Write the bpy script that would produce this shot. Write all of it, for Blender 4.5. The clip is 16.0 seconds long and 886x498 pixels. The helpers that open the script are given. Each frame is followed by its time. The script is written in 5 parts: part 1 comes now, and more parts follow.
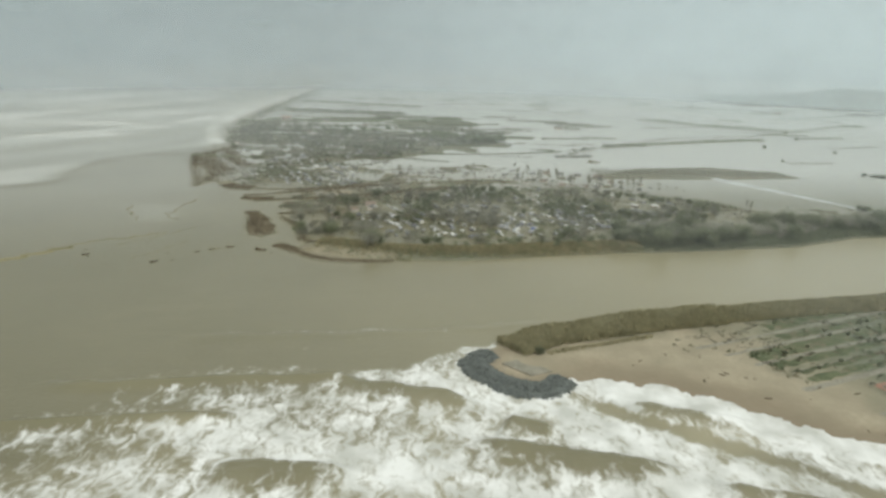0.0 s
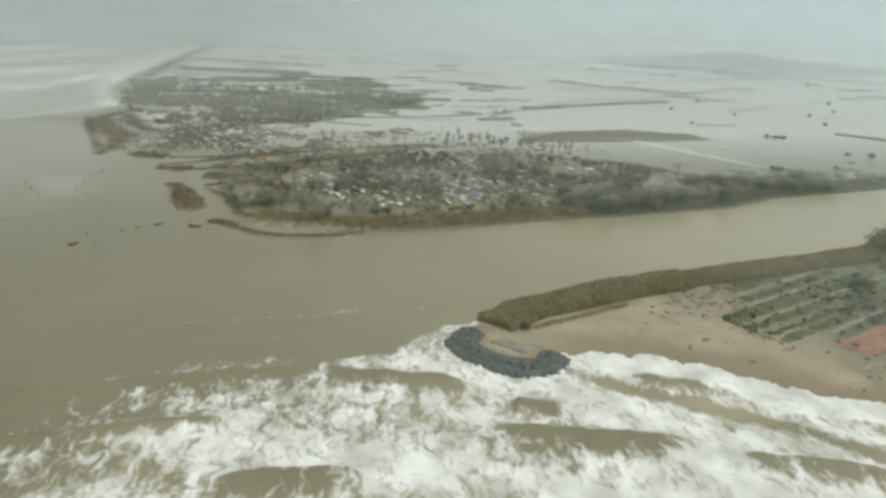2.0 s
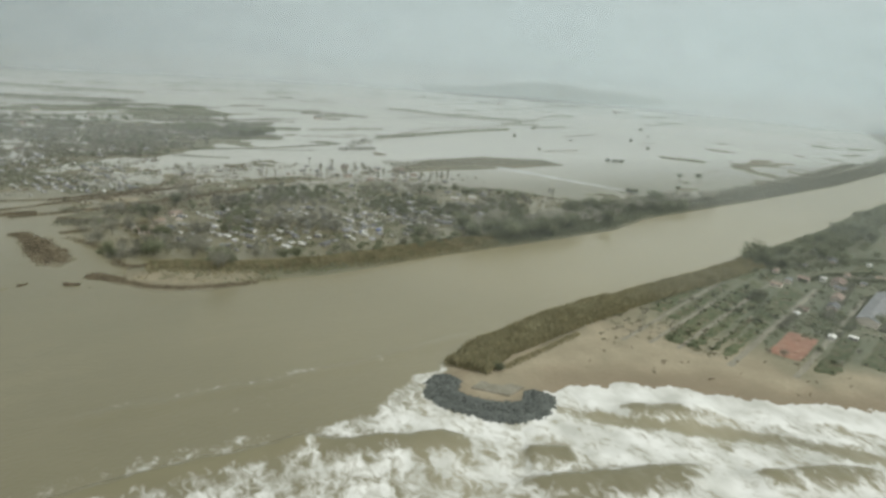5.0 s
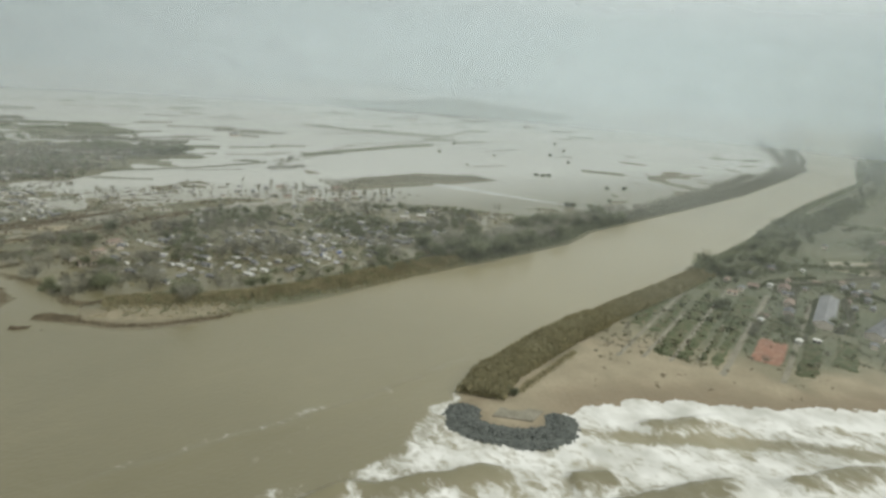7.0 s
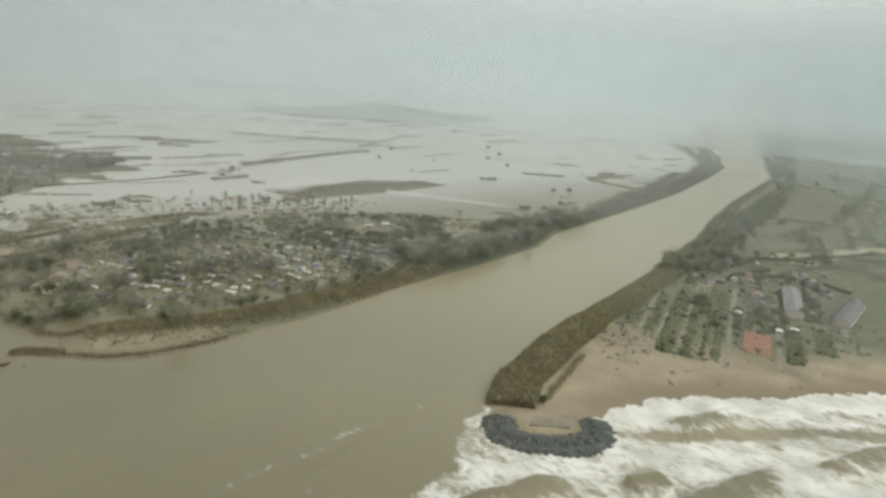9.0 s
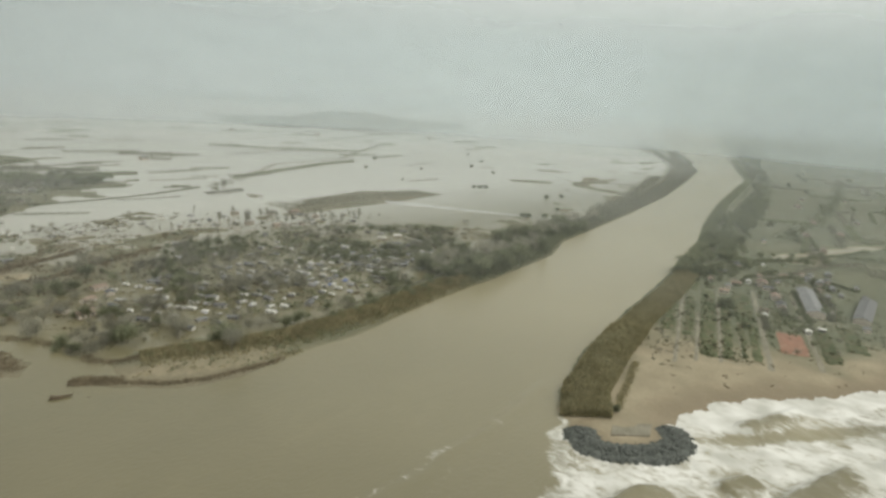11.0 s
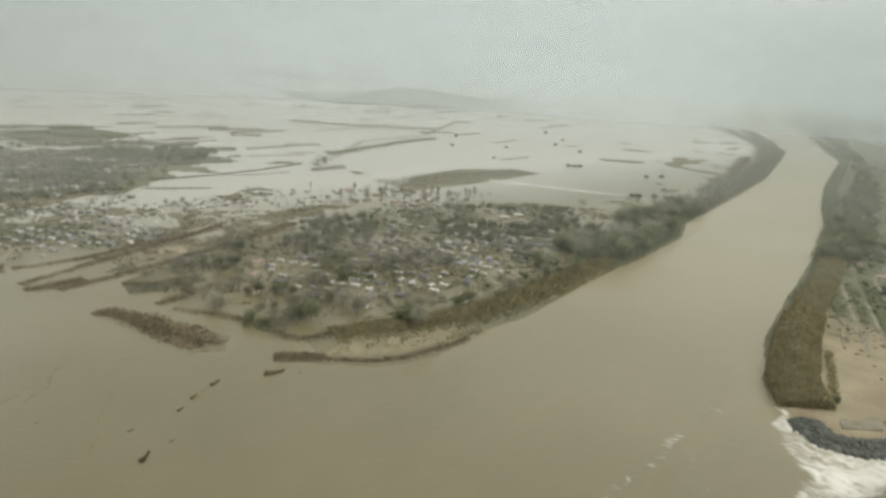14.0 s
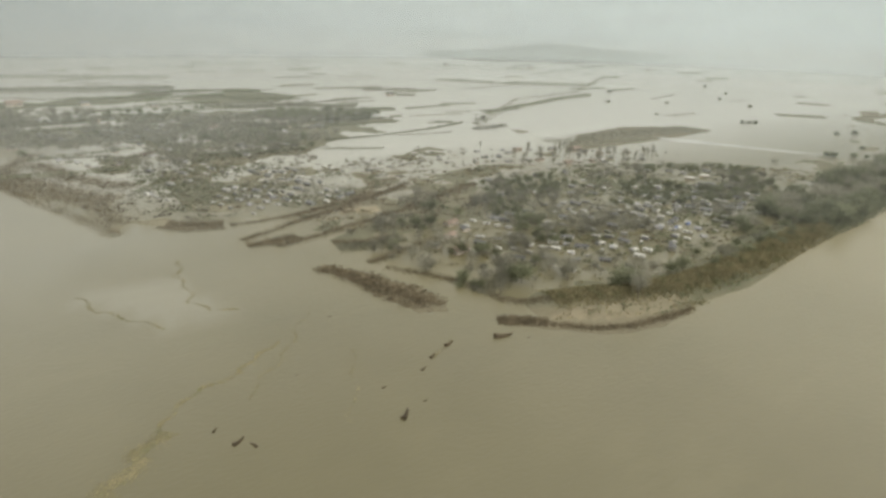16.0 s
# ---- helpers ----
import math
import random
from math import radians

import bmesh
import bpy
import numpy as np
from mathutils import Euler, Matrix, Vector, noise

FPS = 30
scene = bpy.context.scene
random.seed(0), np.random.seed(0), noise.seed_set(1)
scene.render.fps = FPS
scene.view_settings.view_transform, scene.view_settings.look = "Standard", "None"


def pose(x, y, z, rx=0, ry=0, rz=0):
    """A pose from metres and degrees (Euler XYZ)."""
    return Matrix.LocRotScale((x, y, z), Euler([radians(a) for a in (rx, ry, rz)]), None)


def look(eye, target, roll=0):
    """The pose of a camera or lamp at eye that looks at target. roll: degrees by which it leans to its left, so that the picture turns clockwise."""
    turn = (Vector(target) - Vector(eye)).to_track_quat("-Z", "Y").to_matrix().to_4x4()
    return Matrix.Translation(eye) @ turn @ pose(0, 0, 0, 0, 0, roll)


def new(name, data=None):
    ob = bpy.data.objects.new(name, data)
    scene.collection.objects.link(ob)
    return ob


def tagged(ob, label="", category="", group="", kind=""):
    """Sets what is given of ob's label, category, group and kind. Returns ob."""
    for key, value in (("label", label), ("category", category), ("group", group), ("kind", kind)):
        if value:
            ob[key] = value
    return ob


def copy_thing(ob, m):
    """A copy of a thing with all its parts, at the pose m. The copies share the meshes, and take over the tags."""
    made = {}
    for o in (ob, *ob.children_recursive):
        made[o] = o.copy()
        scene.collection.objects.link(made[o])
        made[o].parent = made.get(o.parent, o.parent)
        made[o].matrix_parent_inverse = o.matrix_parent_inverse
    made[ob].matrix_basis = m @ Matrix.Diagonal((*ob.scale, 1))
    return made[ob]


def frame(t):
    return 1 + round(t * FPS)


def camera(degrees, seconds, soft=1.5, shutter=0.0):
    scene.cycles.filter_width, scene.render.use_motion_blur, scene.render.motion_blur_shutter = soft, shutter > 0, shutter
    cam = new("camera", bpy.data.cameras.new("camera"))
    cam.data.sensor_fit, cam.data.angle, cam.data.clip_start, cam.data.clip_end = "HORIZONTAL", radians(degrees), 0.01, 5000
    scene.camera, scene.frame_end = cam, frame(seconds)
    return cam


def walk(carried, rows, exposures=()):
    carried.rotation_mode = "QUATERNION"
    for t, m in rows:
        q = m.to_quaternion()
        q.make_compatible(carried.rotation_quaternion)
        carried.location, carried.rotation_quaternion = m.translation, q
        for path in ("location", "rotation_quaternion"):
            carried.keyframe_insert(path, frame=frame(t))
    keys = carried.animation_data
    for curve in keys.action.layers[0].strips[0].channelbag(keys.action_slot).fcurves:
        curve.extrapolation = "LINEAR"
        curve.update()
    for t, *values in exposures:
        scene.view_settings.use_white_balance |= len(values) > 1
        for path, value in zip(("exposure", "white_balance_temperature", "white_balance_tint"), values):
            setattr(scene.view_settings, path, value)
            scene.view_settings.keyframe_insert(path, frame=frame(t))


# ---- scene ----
cam = camera(67.8, 16.0, soft=3.0)
PATH = [
    (0, (0.042, 0.792, 127.173), (0.011, 3.465, 126.340), 1.0),
    (0.5, (-9.209, 4.438, 127.175), (-9.253, 7.098, 126.302), -0.2),
    (1, (-16.870, 9.806, 126.910), (-16.743, 12.454, 126.011), 0.6),
    (1.5, (-25.796, 14.951, 126.519), (-25.522, 17.567, 125.560), 0.9),
    (2, (-34.684, 19.243, 127.079), (-34.271, 21.834, 126.102), 2.4),
    (2.5, (-43.617, 24.499, 126.553), (-43.039, 27.048, 125.549), 3.4),
    (3, (-52.622, 29.467, 126.585), (-52.010, 32.011, 125.587), 2.8),
    (3.5, (-60.806, 34.930, 126.375), (-60.068, 37.464, 125.443), 1.8),
    (4, (-69.975, 40.410, 126.181), (-68.996, 42.879, 125.294), 2.1),
    (4.2, (-73.601, 42.300, 126.031), (-72.561, 44.752, 125.171), 3.0),
    (6.3, (-108.752, 70.690, 124.282), (-107.391, 72.988, 123.441), 4.3),
    (6.5, (-112.620, 73.331, 124.428), (-111.187, 75.590, 123.607), 5.0),
    (7, (-120.589, 80.294, 124.029), (-119.059, 82.516, 123.281), 4.7),
    (7.5, (-128.499, 87.034, 122.928), (-126.937, 89.223, 122.153), 3.4),
    (8, (-136.247, 93.761, 122.926), (-134.645, 95.922, 122.153), 3.3),
    (8.5, (-143.170, 100.885, 122.626), (-141.488, 102.999, 121.891), 3.5),
    (8.7, (-146.324, 104.115, 122.622), (-144.572, 106.177, 121.905), 4.2),
    (10.8, (-181.390, 136.595, 123.950), (-179.449, 138.491, 123.256), 3.9),
    (11, (-184.295, 139.170, 123.843), (-182.350, 141.068, 123.171), 3.7),
    (11.5, (-191.048, 146.388, 123.383), (-189.120, 148.319, 122.758), 2.6),
    (12, (-199.310, 154.692, 122.521), (-197.411, 156.638, 121.849), 2.4),
    (12.5, (-205.828, 162.616, 121.594), (-203.931, 164.549, 120.882), 2.0),
    (13, (-213.692, 171.899, 120.667), (-211.798, 173.831, 119.945), 2.7),
    (13.5, (-220.858, 179.908, 119.234), (-218.953, 181.821, 118.490), 3.2),
    (14, (-228.390, 189.533, 118.469), (-226.576, 191.523, 117.699), 3.8),
    (14.5, (-234.728, 196.484, 117.884), (-233.030, 198.544, 117.040), 2.7),
    (15, (-242.165, 204.865, 116.655), (-240.569, 207.022, 115.856), 2.9),
    (15.5, (-249.088, 212.544, 115.815), (-247.583, 214.738, 114.941), 2.3),
    (16, (-256.805, 221.253, 115.237), (-255.427, 223.496, 114.281), 1.5),
]
walk(cam, [(t, look(eye, target, roll)) for t, eye, target, roll in PATH],
     exposures=[(0, 0.12, 6450, 7), (2, 0.09, 6465, 7), (4, 0.04, 6480, 7), (8, 0.02, 6680, 8), (12, 0.0, 6980, 9), (14.5, 0.12, 7040, 10), (16, 0.15, 7080, 11)])

# ---- light ----
SUN_UP, SUN_TURN = radians(50), radians(180)
world = bpy.data.worlds.new("overcast_sky")
scene.world = world
world.use_nodes = True
wn, wl = world.node_tree.nodes, world.node_tree.links
wn.clear()
w_out = wn.new("ShaderNodeOutputWorld")
w_sky = wn.new("ShaderNodeTexSky")
w_sky.sky_type, w_sky.sun_disc = "NISHITA", False
w_sky.sun_elevation, w_sky.sun_rotation = SUN_UP, SUN_TURN
w_sky.air_density, w_sky.dust_density, w_sky.ozone_density = 1.0, 8.0, 1.0
w_grey = wn.new("ShaderNodeHueSaturation")
w_grey.inputs["Saturation"].default_value = 0.12
wl.new(w_sky.outputs["Color"], w_grey.inputs["Color"])
w_clear = wn.new("ShaderNodeBackground")
w_clear.inputs["Strength"].default_value = 0.05
wl.new(w_grey.outputs["Color"], w_clear.inputs["Color"])
# the cloud deck: dimmer towards the horizon, as an overcast sky is
w_co = wn.new("ShaderNodeTexCoord")
w_sep = wn.new("ShaderNodeSeparateXYZ")
wl.new(w_co.outputs["Generated"], w_sep.inputs[0])
w_ramp = wn.new("ShaderNodeValToRGB")
w_ramp.color_ramp.elements[0].position, w_ramp.color_ramp.elements[0].color = 0.0, (0.265, 0.305, 0.310, 1)
w_ramp.color_ramp.elements[1].position, w_ramp.color_ramp.elements[1].color = 0.9, (0.84, 0.885, 0.87, 1)
for at, tone in ((0.12, (0.45, 0.492, 0.487, 1)), (0.32, (0.68, 0.725, 0.715, 1))):
    w_ramp.color_ramp.elements.new(at).color = tone
wl.new(w_sep.outputs["Z"], w_ramp.inputs["Fac"])
w_noise = wn.new("ShaderNodeTexNoise")
w_noise.inputs["Scale"].default_value, w_noise.inputs["Detail"].default_value = 2.2, 4.0
wl.new(w_co.outputs["Generated"], w_noise.inputs["Vector"])
w_vary = wn.new("ShaderNodeMapRange")
w_vary.inputs["To Min"].default_value, w_vary.inputs["To Max"].default_value = 0.9, 1.1
wl.new(w_noise.outputs["Fac"], w_vary.inputs["Value"])
w_deck = wn.new("ShaderNodeBackground")
wl.new(w_ramp.outputs["Color"], w_deck.inputs["Color"])
w_side = wn.new("ShaderNodeMapRange")
w_side.inputs["From Min"].default_value, w_side.inputs["From Max"].default_value = -1.0, 1.0
wl.new(w_sep.outputs["X"], w_side.inputs["Value"])
w_turn = wn.new("ShaderNodeValToRGB")
w_turn.color_ramp.interpolation = "B_SPLINE"
for at, v in ((0.2, 0.29), (0.42, 0.42), (0.575, 0.39), (0.7, 0.46), (0.82, 0.59)):
    w_turn.color_ramp.elements.new(at).color = (v, v, v, 1)
w_turn.color_ramp.elements[0].color, w_turn.color_ramp.elements[-1].color = (0.28, 0.28, 0.28, 1), (0.67, 0.67, 0.67, 1)
wl.new(w_side.outputs["Result"], w_turn.inputs["Fac"])
w_twice = wn.new("ShaderNodeMath")
w_twice.operation = "MULTIPLY"
w_twice.inputs[1].default_value = 2.0
wl.new(w_turn.outputs["Color"], w_twice.inputs[0])
w_both = wn.new("ShaderNodeMath")
w_both.operation = "MULTIPLY"
wl.new(w_vary.outputs["Result"], w_both.inputs[0])
wl.new(w_twice.outputs[0], w_both.inputs[1])
wl.new(w_both.outputs[0], w_deck.inputs["Strength"])
w_add = wn.new("ShaderNodeAddShader")
wl.new(w_clear.outputs[0], w_add.inputs[0])
wl.new(w_deck.outputs[0], w_add.inputs[1])
wl.new(w_add.outputs[0], w_out.inputs["Surface"])

sun = new("sun", bpy.data.lights.new("sun", "SUN"))
sun.data.energy, sun.data.angle, sun.data.color = 0.8, radians(30), (1.0, 0.97, 0.92)
sun.matrix_world = look((40, -160, 195), (0, 0, 0))


# ---- materials ----
def shader(name):
    m = bpy.data.materials.new(name)
    m.use_nodes = True
    return m, m.node_tree.nodes, m.node_tree.links, m.node_tree.nodes["Principled BSDF"]


def mixed(n, l, fac, a, b):
    x = n.new("ShaderNodeMix")
    x.data_type = "RGBA"
    for sock, v in ((x.inputs[0], fac), (x.inputs[6], a), (x.inputs[7], b)):
        if isinstance(v, bpy.types.NodeSocket):
            l.new(v, sock)
        elif isinstance(v, tuple):
            sock.default_value = (*v, 1)
        else:
            sock.default_value = v
    return x.outputs[2]


def noised(n, l, scale, detail=4.0, lo=0.35, hi=0.65, stretch=None, source="Object"):
    co = n.new("ShaderNodeTexCoord")
    v = co.outputs[source]
    if stretch:
        mp = n.new("ShaderNodeMapping")
        mp.inputs["Rotation"].default_value = (0, 0, stretch[3])
        mp.inputs["Scale"].default_value = stretch[:3]
        l.new(v, mp.inputs["Vector"])
        v = mp.outputs["Vector"]
    t = n.new("ShaderNodeTexNoise")
    t.inputs["Scale"].default_value, t.inputs["Detail"].default_value = scale, detail
    l.new(v, t.inputs["Vector"])
    r = n.new("ShaderNodeMapRange")
    r.inputs["From Min"].default_value, r.inputs["From Max"].default_value = lo, hi
    l.new(t.outputs["Fac"], r.inputs["Value"])
    return r.outputs["Result"], t.outputs["Fac"]


def attribute(n, name):
    a = n.new("ShaderNodeAttribute")
    a.attribute_name = name
    return a.outputs["Fac"]


def bumped(n, l, bsdf, height, strength, distance):
    b = n.new("ShaderNodeBump")
    b.inputs["Strength"].default_value, b.inputs["Distance"].default_value = strength, distance
    l.new(height, b.inputs["Height"])
    l.new(b.outputs["Normal"], bsdf.inputs["Normal"])


def surface(name, a, b, c=None, scale=1.0, fine=8.0, rough=0.8, relief=0.3, depth=0.05, vary=0.0, metal=0.0, island=False, thin=0.0):
    """Two-scale mottled material; vary: how far single objects (or pieces) differ in brightness."""
    m, n, l, p = shader(name)
    f1, _ = noised(n, l, scale)
    f2, raw = noised(n, l, fine, 6.0, 0.3, 0.7)
    col = mixed(n, l, f1, a, b)
    if c:
        f3, _ = noised(n, l, scale * 2.7, 5.0, 0.52, 0.66)
        col = mixed(n, l, f3, col, c)
    dark = mixed(n, l, f2, (0.72, 0.72, 0.72), (1.15, 1.15, 1.15))
    mul = n.new("ShaderNodeMix")
    mul.data_type, mul.blend_type = "RGBA", "MULTIPLY"
    mul.inputs[0].default_value = 1.0
    l.new(col, mul.inputs[6])
    l.new(dark, mul.inputs[7])
    col = mul.outputs[2]
    if vary:
        info = n.new("ShaderNodeNewGeometry" if island else "ShaderNodeObjectInfo")
        r = n.new("ShaderNodeMapRange")
        r.inputs["To Min"].default_value, r.inputs["To Max"].default_value = 1 - vary, 1 + vary
        l.new(info.outputs["Random Per Island" if island else "Random"], r.inputs["Value"])
        h = n.new("ShaderNodeHueSaturation")
        l.new(r.outputs["Result"], h.inputs["Value"])
        l.new(col, h.inputs["Color"])
        col = h.outputs["Color"]
    l.new(col, p.inputs["Base Color"])
    p.inputs["Roughness"].default_value, p.inputs["Metallic"].default_value = rough, metal
    p.inputs["Specular IOR Level"].default_value = 0.5 if rough < 0.6 else 0.12
    if relief:
        bumped(n, l, p, raw, relief, depth)
    if thin:
        glow = n.new("ShaderNodeBsdfTranslucent")
        l.new(col, glow.inputs["Color"])
        mix = n.new("ShaderNodeMixShader")
        mix.inputs[0].default_value = thin
        l.new(p.outputs[0], mix.inputs[1])
        l.new(glow.outputs[0], mix.inputs[2])
        l.new(mix.outputs[0], n["Material Output"].inputs["Surface"])
    return m


def water_material():
    m, n, l, p = shader("silty_water")
    big, _ = noised(n, l, 0.012, 5.0, 0.35, 0.65)
    streak, _ = noised(n, l, 0.05, 5.0, 0.4, 0.7, (1.0, 3.0, 1.0, radians(-22)))
    col = mixed(n, l, big, (0.120, 0.109, 0.058), (0.153, 0.138, 0.078))
    col = mixed(n, l, streak, col, (0.135, 0.122, 0.067))
    # pale share: sky reflection and haze painted on still and far water, plus silt
    col = mixed(n, l, attribute(n, "silt_and_sheen"), col, (0.415, 0.415, 0.37))
    # sand stirred up in the surf; upriver, reflection and haze painted as lighter water
    col = mixed(n, l, attribute(n, "sandy"), col, (0.280, 0.251, 0.157))
    # foam: lace of bubbles inside the surf, from the share stored on the sheet
    share = attribute(n, "foam")
    co = n.new("ShaderNodeTexCoord")
    bend = n.new("ShaderNodeTexNoise")
    bend.inputs["Scale"].default_value, bend.inputs["Detail"].default_value = 0.12, 3.0
    l.new(co.outputs["Object"], bend.inputs["Vector"])
    push = n.new("ShaderNodeVectorMath")
    push.operation = "MULTIPLY_ADD"
    push.inputs[1].default_value = (9.0, 9.0, 0.0)
    l.new(bend.outputs["Color"], push.inputs[0])
    l.new(co.outputs["Object"], push.inputs[2])
    run = n.new("ShaderNodeMapping")
    run.inputs["Rotation"].default_value = (0, 0, radians(20))
    run.inputs["Scale"].default_value = (1.0, 0.55, 1.0)
    l.new(push.outputs[0], run.inputs["Vector"])
    cells = n.new("ShaderNodeTexVoronoi")
    cells.feature = "DISTANCE_TO_EDGE"
    cells.inputs["Scale"].default_value = 0.22
    l.new(run.outputs["Vector"], cells.inputs["Vector"])
    froth = n.new("ShaderNodeTexNoise")
    froth.inputs["Scale"].default_value, froth.inputs["Detail"].default_value, froth.inputs["Roughness"].default_value = 0.16, 7.0, 0.62
    l.new(run.outputs["Vector"], froth.inputs["Vector"])

    def calc(op, a, c, d=None):
        k = n.new("ShaderNodeMath")
        k.operation = op
        for sock, val in zip(k.inputs, (a, c, d)):
            if isinstance(val, bpy.types.NodeSocket):
                l.new(val, sock)
            elif val is not None:
                sock.default_value = val
        return k.outputs[0]

    fine = n.new("ShaderNodeTexNoise")
    fine.inputs["Scale"].default_value, fine.inputs["Detail"].default_value = 0.55, 5.0
    l.new(run.outputs["Vector"], fine.inputs["Vector"])
    level = calc("MULTIPLY", share, 1.5)
    level = calc("SUBTRACT", level, calc("MULTIPLY", cells.outputs["Distance"], 0.7))
    level = calc("ADD", level, calc("MULTIPLY", calc("SUBTRACT", froth.outputs["Fac"], 0.55), 2.6))
    level = calc("ADD", level, calc("MULTIPLY", calc("SUBTRACT", fine.outputs["Fac"], 0.5), 1.5))
    level = calc("MULTIPLY", level, calc("MINIMUM", calc("MULTIPLY", share, 12.0), 1.0))
    cover = n.new("ShaderNodeMapRange")
    cover.interpolation_type = "SMOOTHSTEP"
    cover.inputs["From Min"].default_value, cover.inputs["From Max"].default_value = 0.02, 1.02
    l.new(level, cover.inputs["Value"])
    foam = cover.outputs["Result"]
    thin, _ = noised(n, l, 0.075, 5.0, 0.36, 0.62, (1.0, 0.7, 1.0, radians(20)))
    col = mixed(n, l, foam, col, mixed(n, l, thin, (0.42, 0.42, 0.375), (0.64, 0.64, 0.60)))
    l.new(col, p.inputs["Base Color"])
    rough = n.new("ShaderNodeMapRange")
    rough.inputs["To Min"].default_value, rough.inputs["To Max"].default_value = 0.30, 0.85
    l.new(foam, rough.inputs["Value"])
    l.new(rough.outputs["Result"], p.inputs["Roughness"])
    p.inputs["IOR"].default_value = 1.5
    _, ripple = noised(n, l, 0.35, 6.0, stretch=(1.0, 2.2, 1.0, radians(-22)))
    bumped(n, l, p, ripple, 0.3, 0.5)
    return m


def ground_material():
    m, n, l, p = shader("flooded_ground")
    f1, _ = noised(n, l, 0.06, 6.0)
    f2, raw = noised(n, l, 0.5, 8.0, 0.3, 0.7)
    f3, _ = noised(n, l, 0.02, 4.0, 0.4, 0.6)
    mud = mixed(n, l, f1, (0.178, 0.158, 0.106), (0.135, 0.126, 0.088))
    mud = mixed(n, l, f2, mud, (0.205, 0.184, 0.128))
    grass = mixed(n, l, f2, (0.096, 0.110, 0.072), (0.140, 0.149, 0.098))
    grass = mixed(n, l, f1, grass, (0.146, 0.145, 0.100))
    grass = mixed(n, l, f3, grass, (0.108, 0.120, 0.080))
    sand = mixed(n, l, f2, (0.278, 0.242, 0.166), (0.335, 0.292, 0.208))
    sand = mixed(n, l, f1, sand, (0.243, 0.212, 0.147))
    col = mixed(n, l, attribute(n, "grass"), mud, grass)
    col = mixed(n, l, attribute(n, "sand"), col, sand)
    col = mixed(n, l, attribute(n, "wet"), col, (0.165, 0.130, 0.084))
    col = mixed(n, l, attribute(n, "wood"), col, (0.055, 0.058, 0.04))
    l.new(col, p.inputs["Base Color"])
    p.inputs["Roughness"].default_value, p.inputs["Specular IOR Level"].default_value = 0.8, 0.12
    gloss = n.new("ShaderNodeMapRange")
    gloss.inputs["To Min"].default_value, gloss.inputs["To Max"].default_value = 0.8, 0.3
    l.new(attribute(n, "wet"), gloss.inputs["Value"])
    l.new(gloss.outputs["Result"], p.inputs["Roughness"])
    bumped(n, l, p, raw, 0.6, 0.4)
    return m


def haze_material(name, density, tone, foot, crest):
    """Sheet that stands in for haze: passes most light, scatters the rest."""
    m = bpy.data.materials.new(name)
    m.use_nodes = True
    n, l = m.node_tree.nodes, m.node_tree.links
    n.clear()
    out = n.new("ShaderNodeOutputMaterial")
    clear = n.new("ShaderNodeBsdfTransparent")
    front = n.new("ShaderNodeBsdfDiffuse")
    back = n.new("ShaderNodeBsdfTranslucent")
    both = n.new("ShaderNodeAddShader")
    l.new(front.outputs[0], both.inputs[0])
    l.new(back.outputs[0], both.inputs[1])
    co = n.new("ShaderNodeTexCoord")
    sep = n.new("ShaderNodeSeparateXYZ")
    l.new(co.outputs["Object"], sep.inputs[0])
    # brighter light towards +X is put into the sheet's colour
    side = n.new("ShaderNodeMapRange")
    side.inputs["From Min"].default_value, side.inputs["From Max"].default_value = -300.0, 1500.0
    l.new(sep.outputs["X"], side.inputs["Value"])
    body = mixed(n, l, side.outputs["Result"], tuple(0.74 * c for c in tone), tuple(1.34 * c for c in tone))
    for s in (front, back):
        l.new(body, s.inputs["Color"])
    rise = n.new("ShaderNodeMapRange")
    rise.interpolation_type = "SMOOTHERSTEP"
    rise.inputs["From Min"].default_value, rise.inputs["From Max"].default_value = 0.0, foot
    l.new(sep.outputs["Z"], rise.inputs["Value"])
    top = n.new("ShaderNodeMapRange")
    top.interpolation_type = "SMOOTHERSTEP"
    top.inputs["From Min"].default_value, top.inputs["From Max"].default_value = crest
    top.inputs["To Min"].default_value, top.inputs["To Max"].default_value = 1.0, 0.0
    l.new(sep.outputs["Z"], top.inputs["Value"])
    cloud, _ = noised(n, l, 0.004, 4.0, 0.25, 0.75, (1, 1, 2.5, 0))
    vary = n.new("ShaderNodeMapRange")
    vary.inputs["To Min"].default_value, vary.inputs["To Max"].default_value = 0.65 * density, 1.25 * density
    l.new(cloud, vary.inputs["Value"])
    m1 = n.new("ShaderNodeMath")
    m1.operation = "MULTIPLY"
    l.new(rise.outputs["Result"], m1.inputs[0])
    l.new(top.outputs["Result"], m1.inputs[1])
    m2 = n.new("ShaderNodeMath")
    m2.operation = "MULTIPLY"
    l.new(m1.outputs[0], m2.inputs[0])
    l.new(vary.outputs["Result"], m2.inputs[1])
    mix = n.new("ShaderNodeMixShader")
    l.new(m2.outputs[0], mix.inputs[0])
    l.new(clear.outputs[0], mix.inputs[1])
    l.new(both.outputs[0], mix.inputs[2])
    l.new(mix.outputs[0], out.inputs["Surface"])
    return m


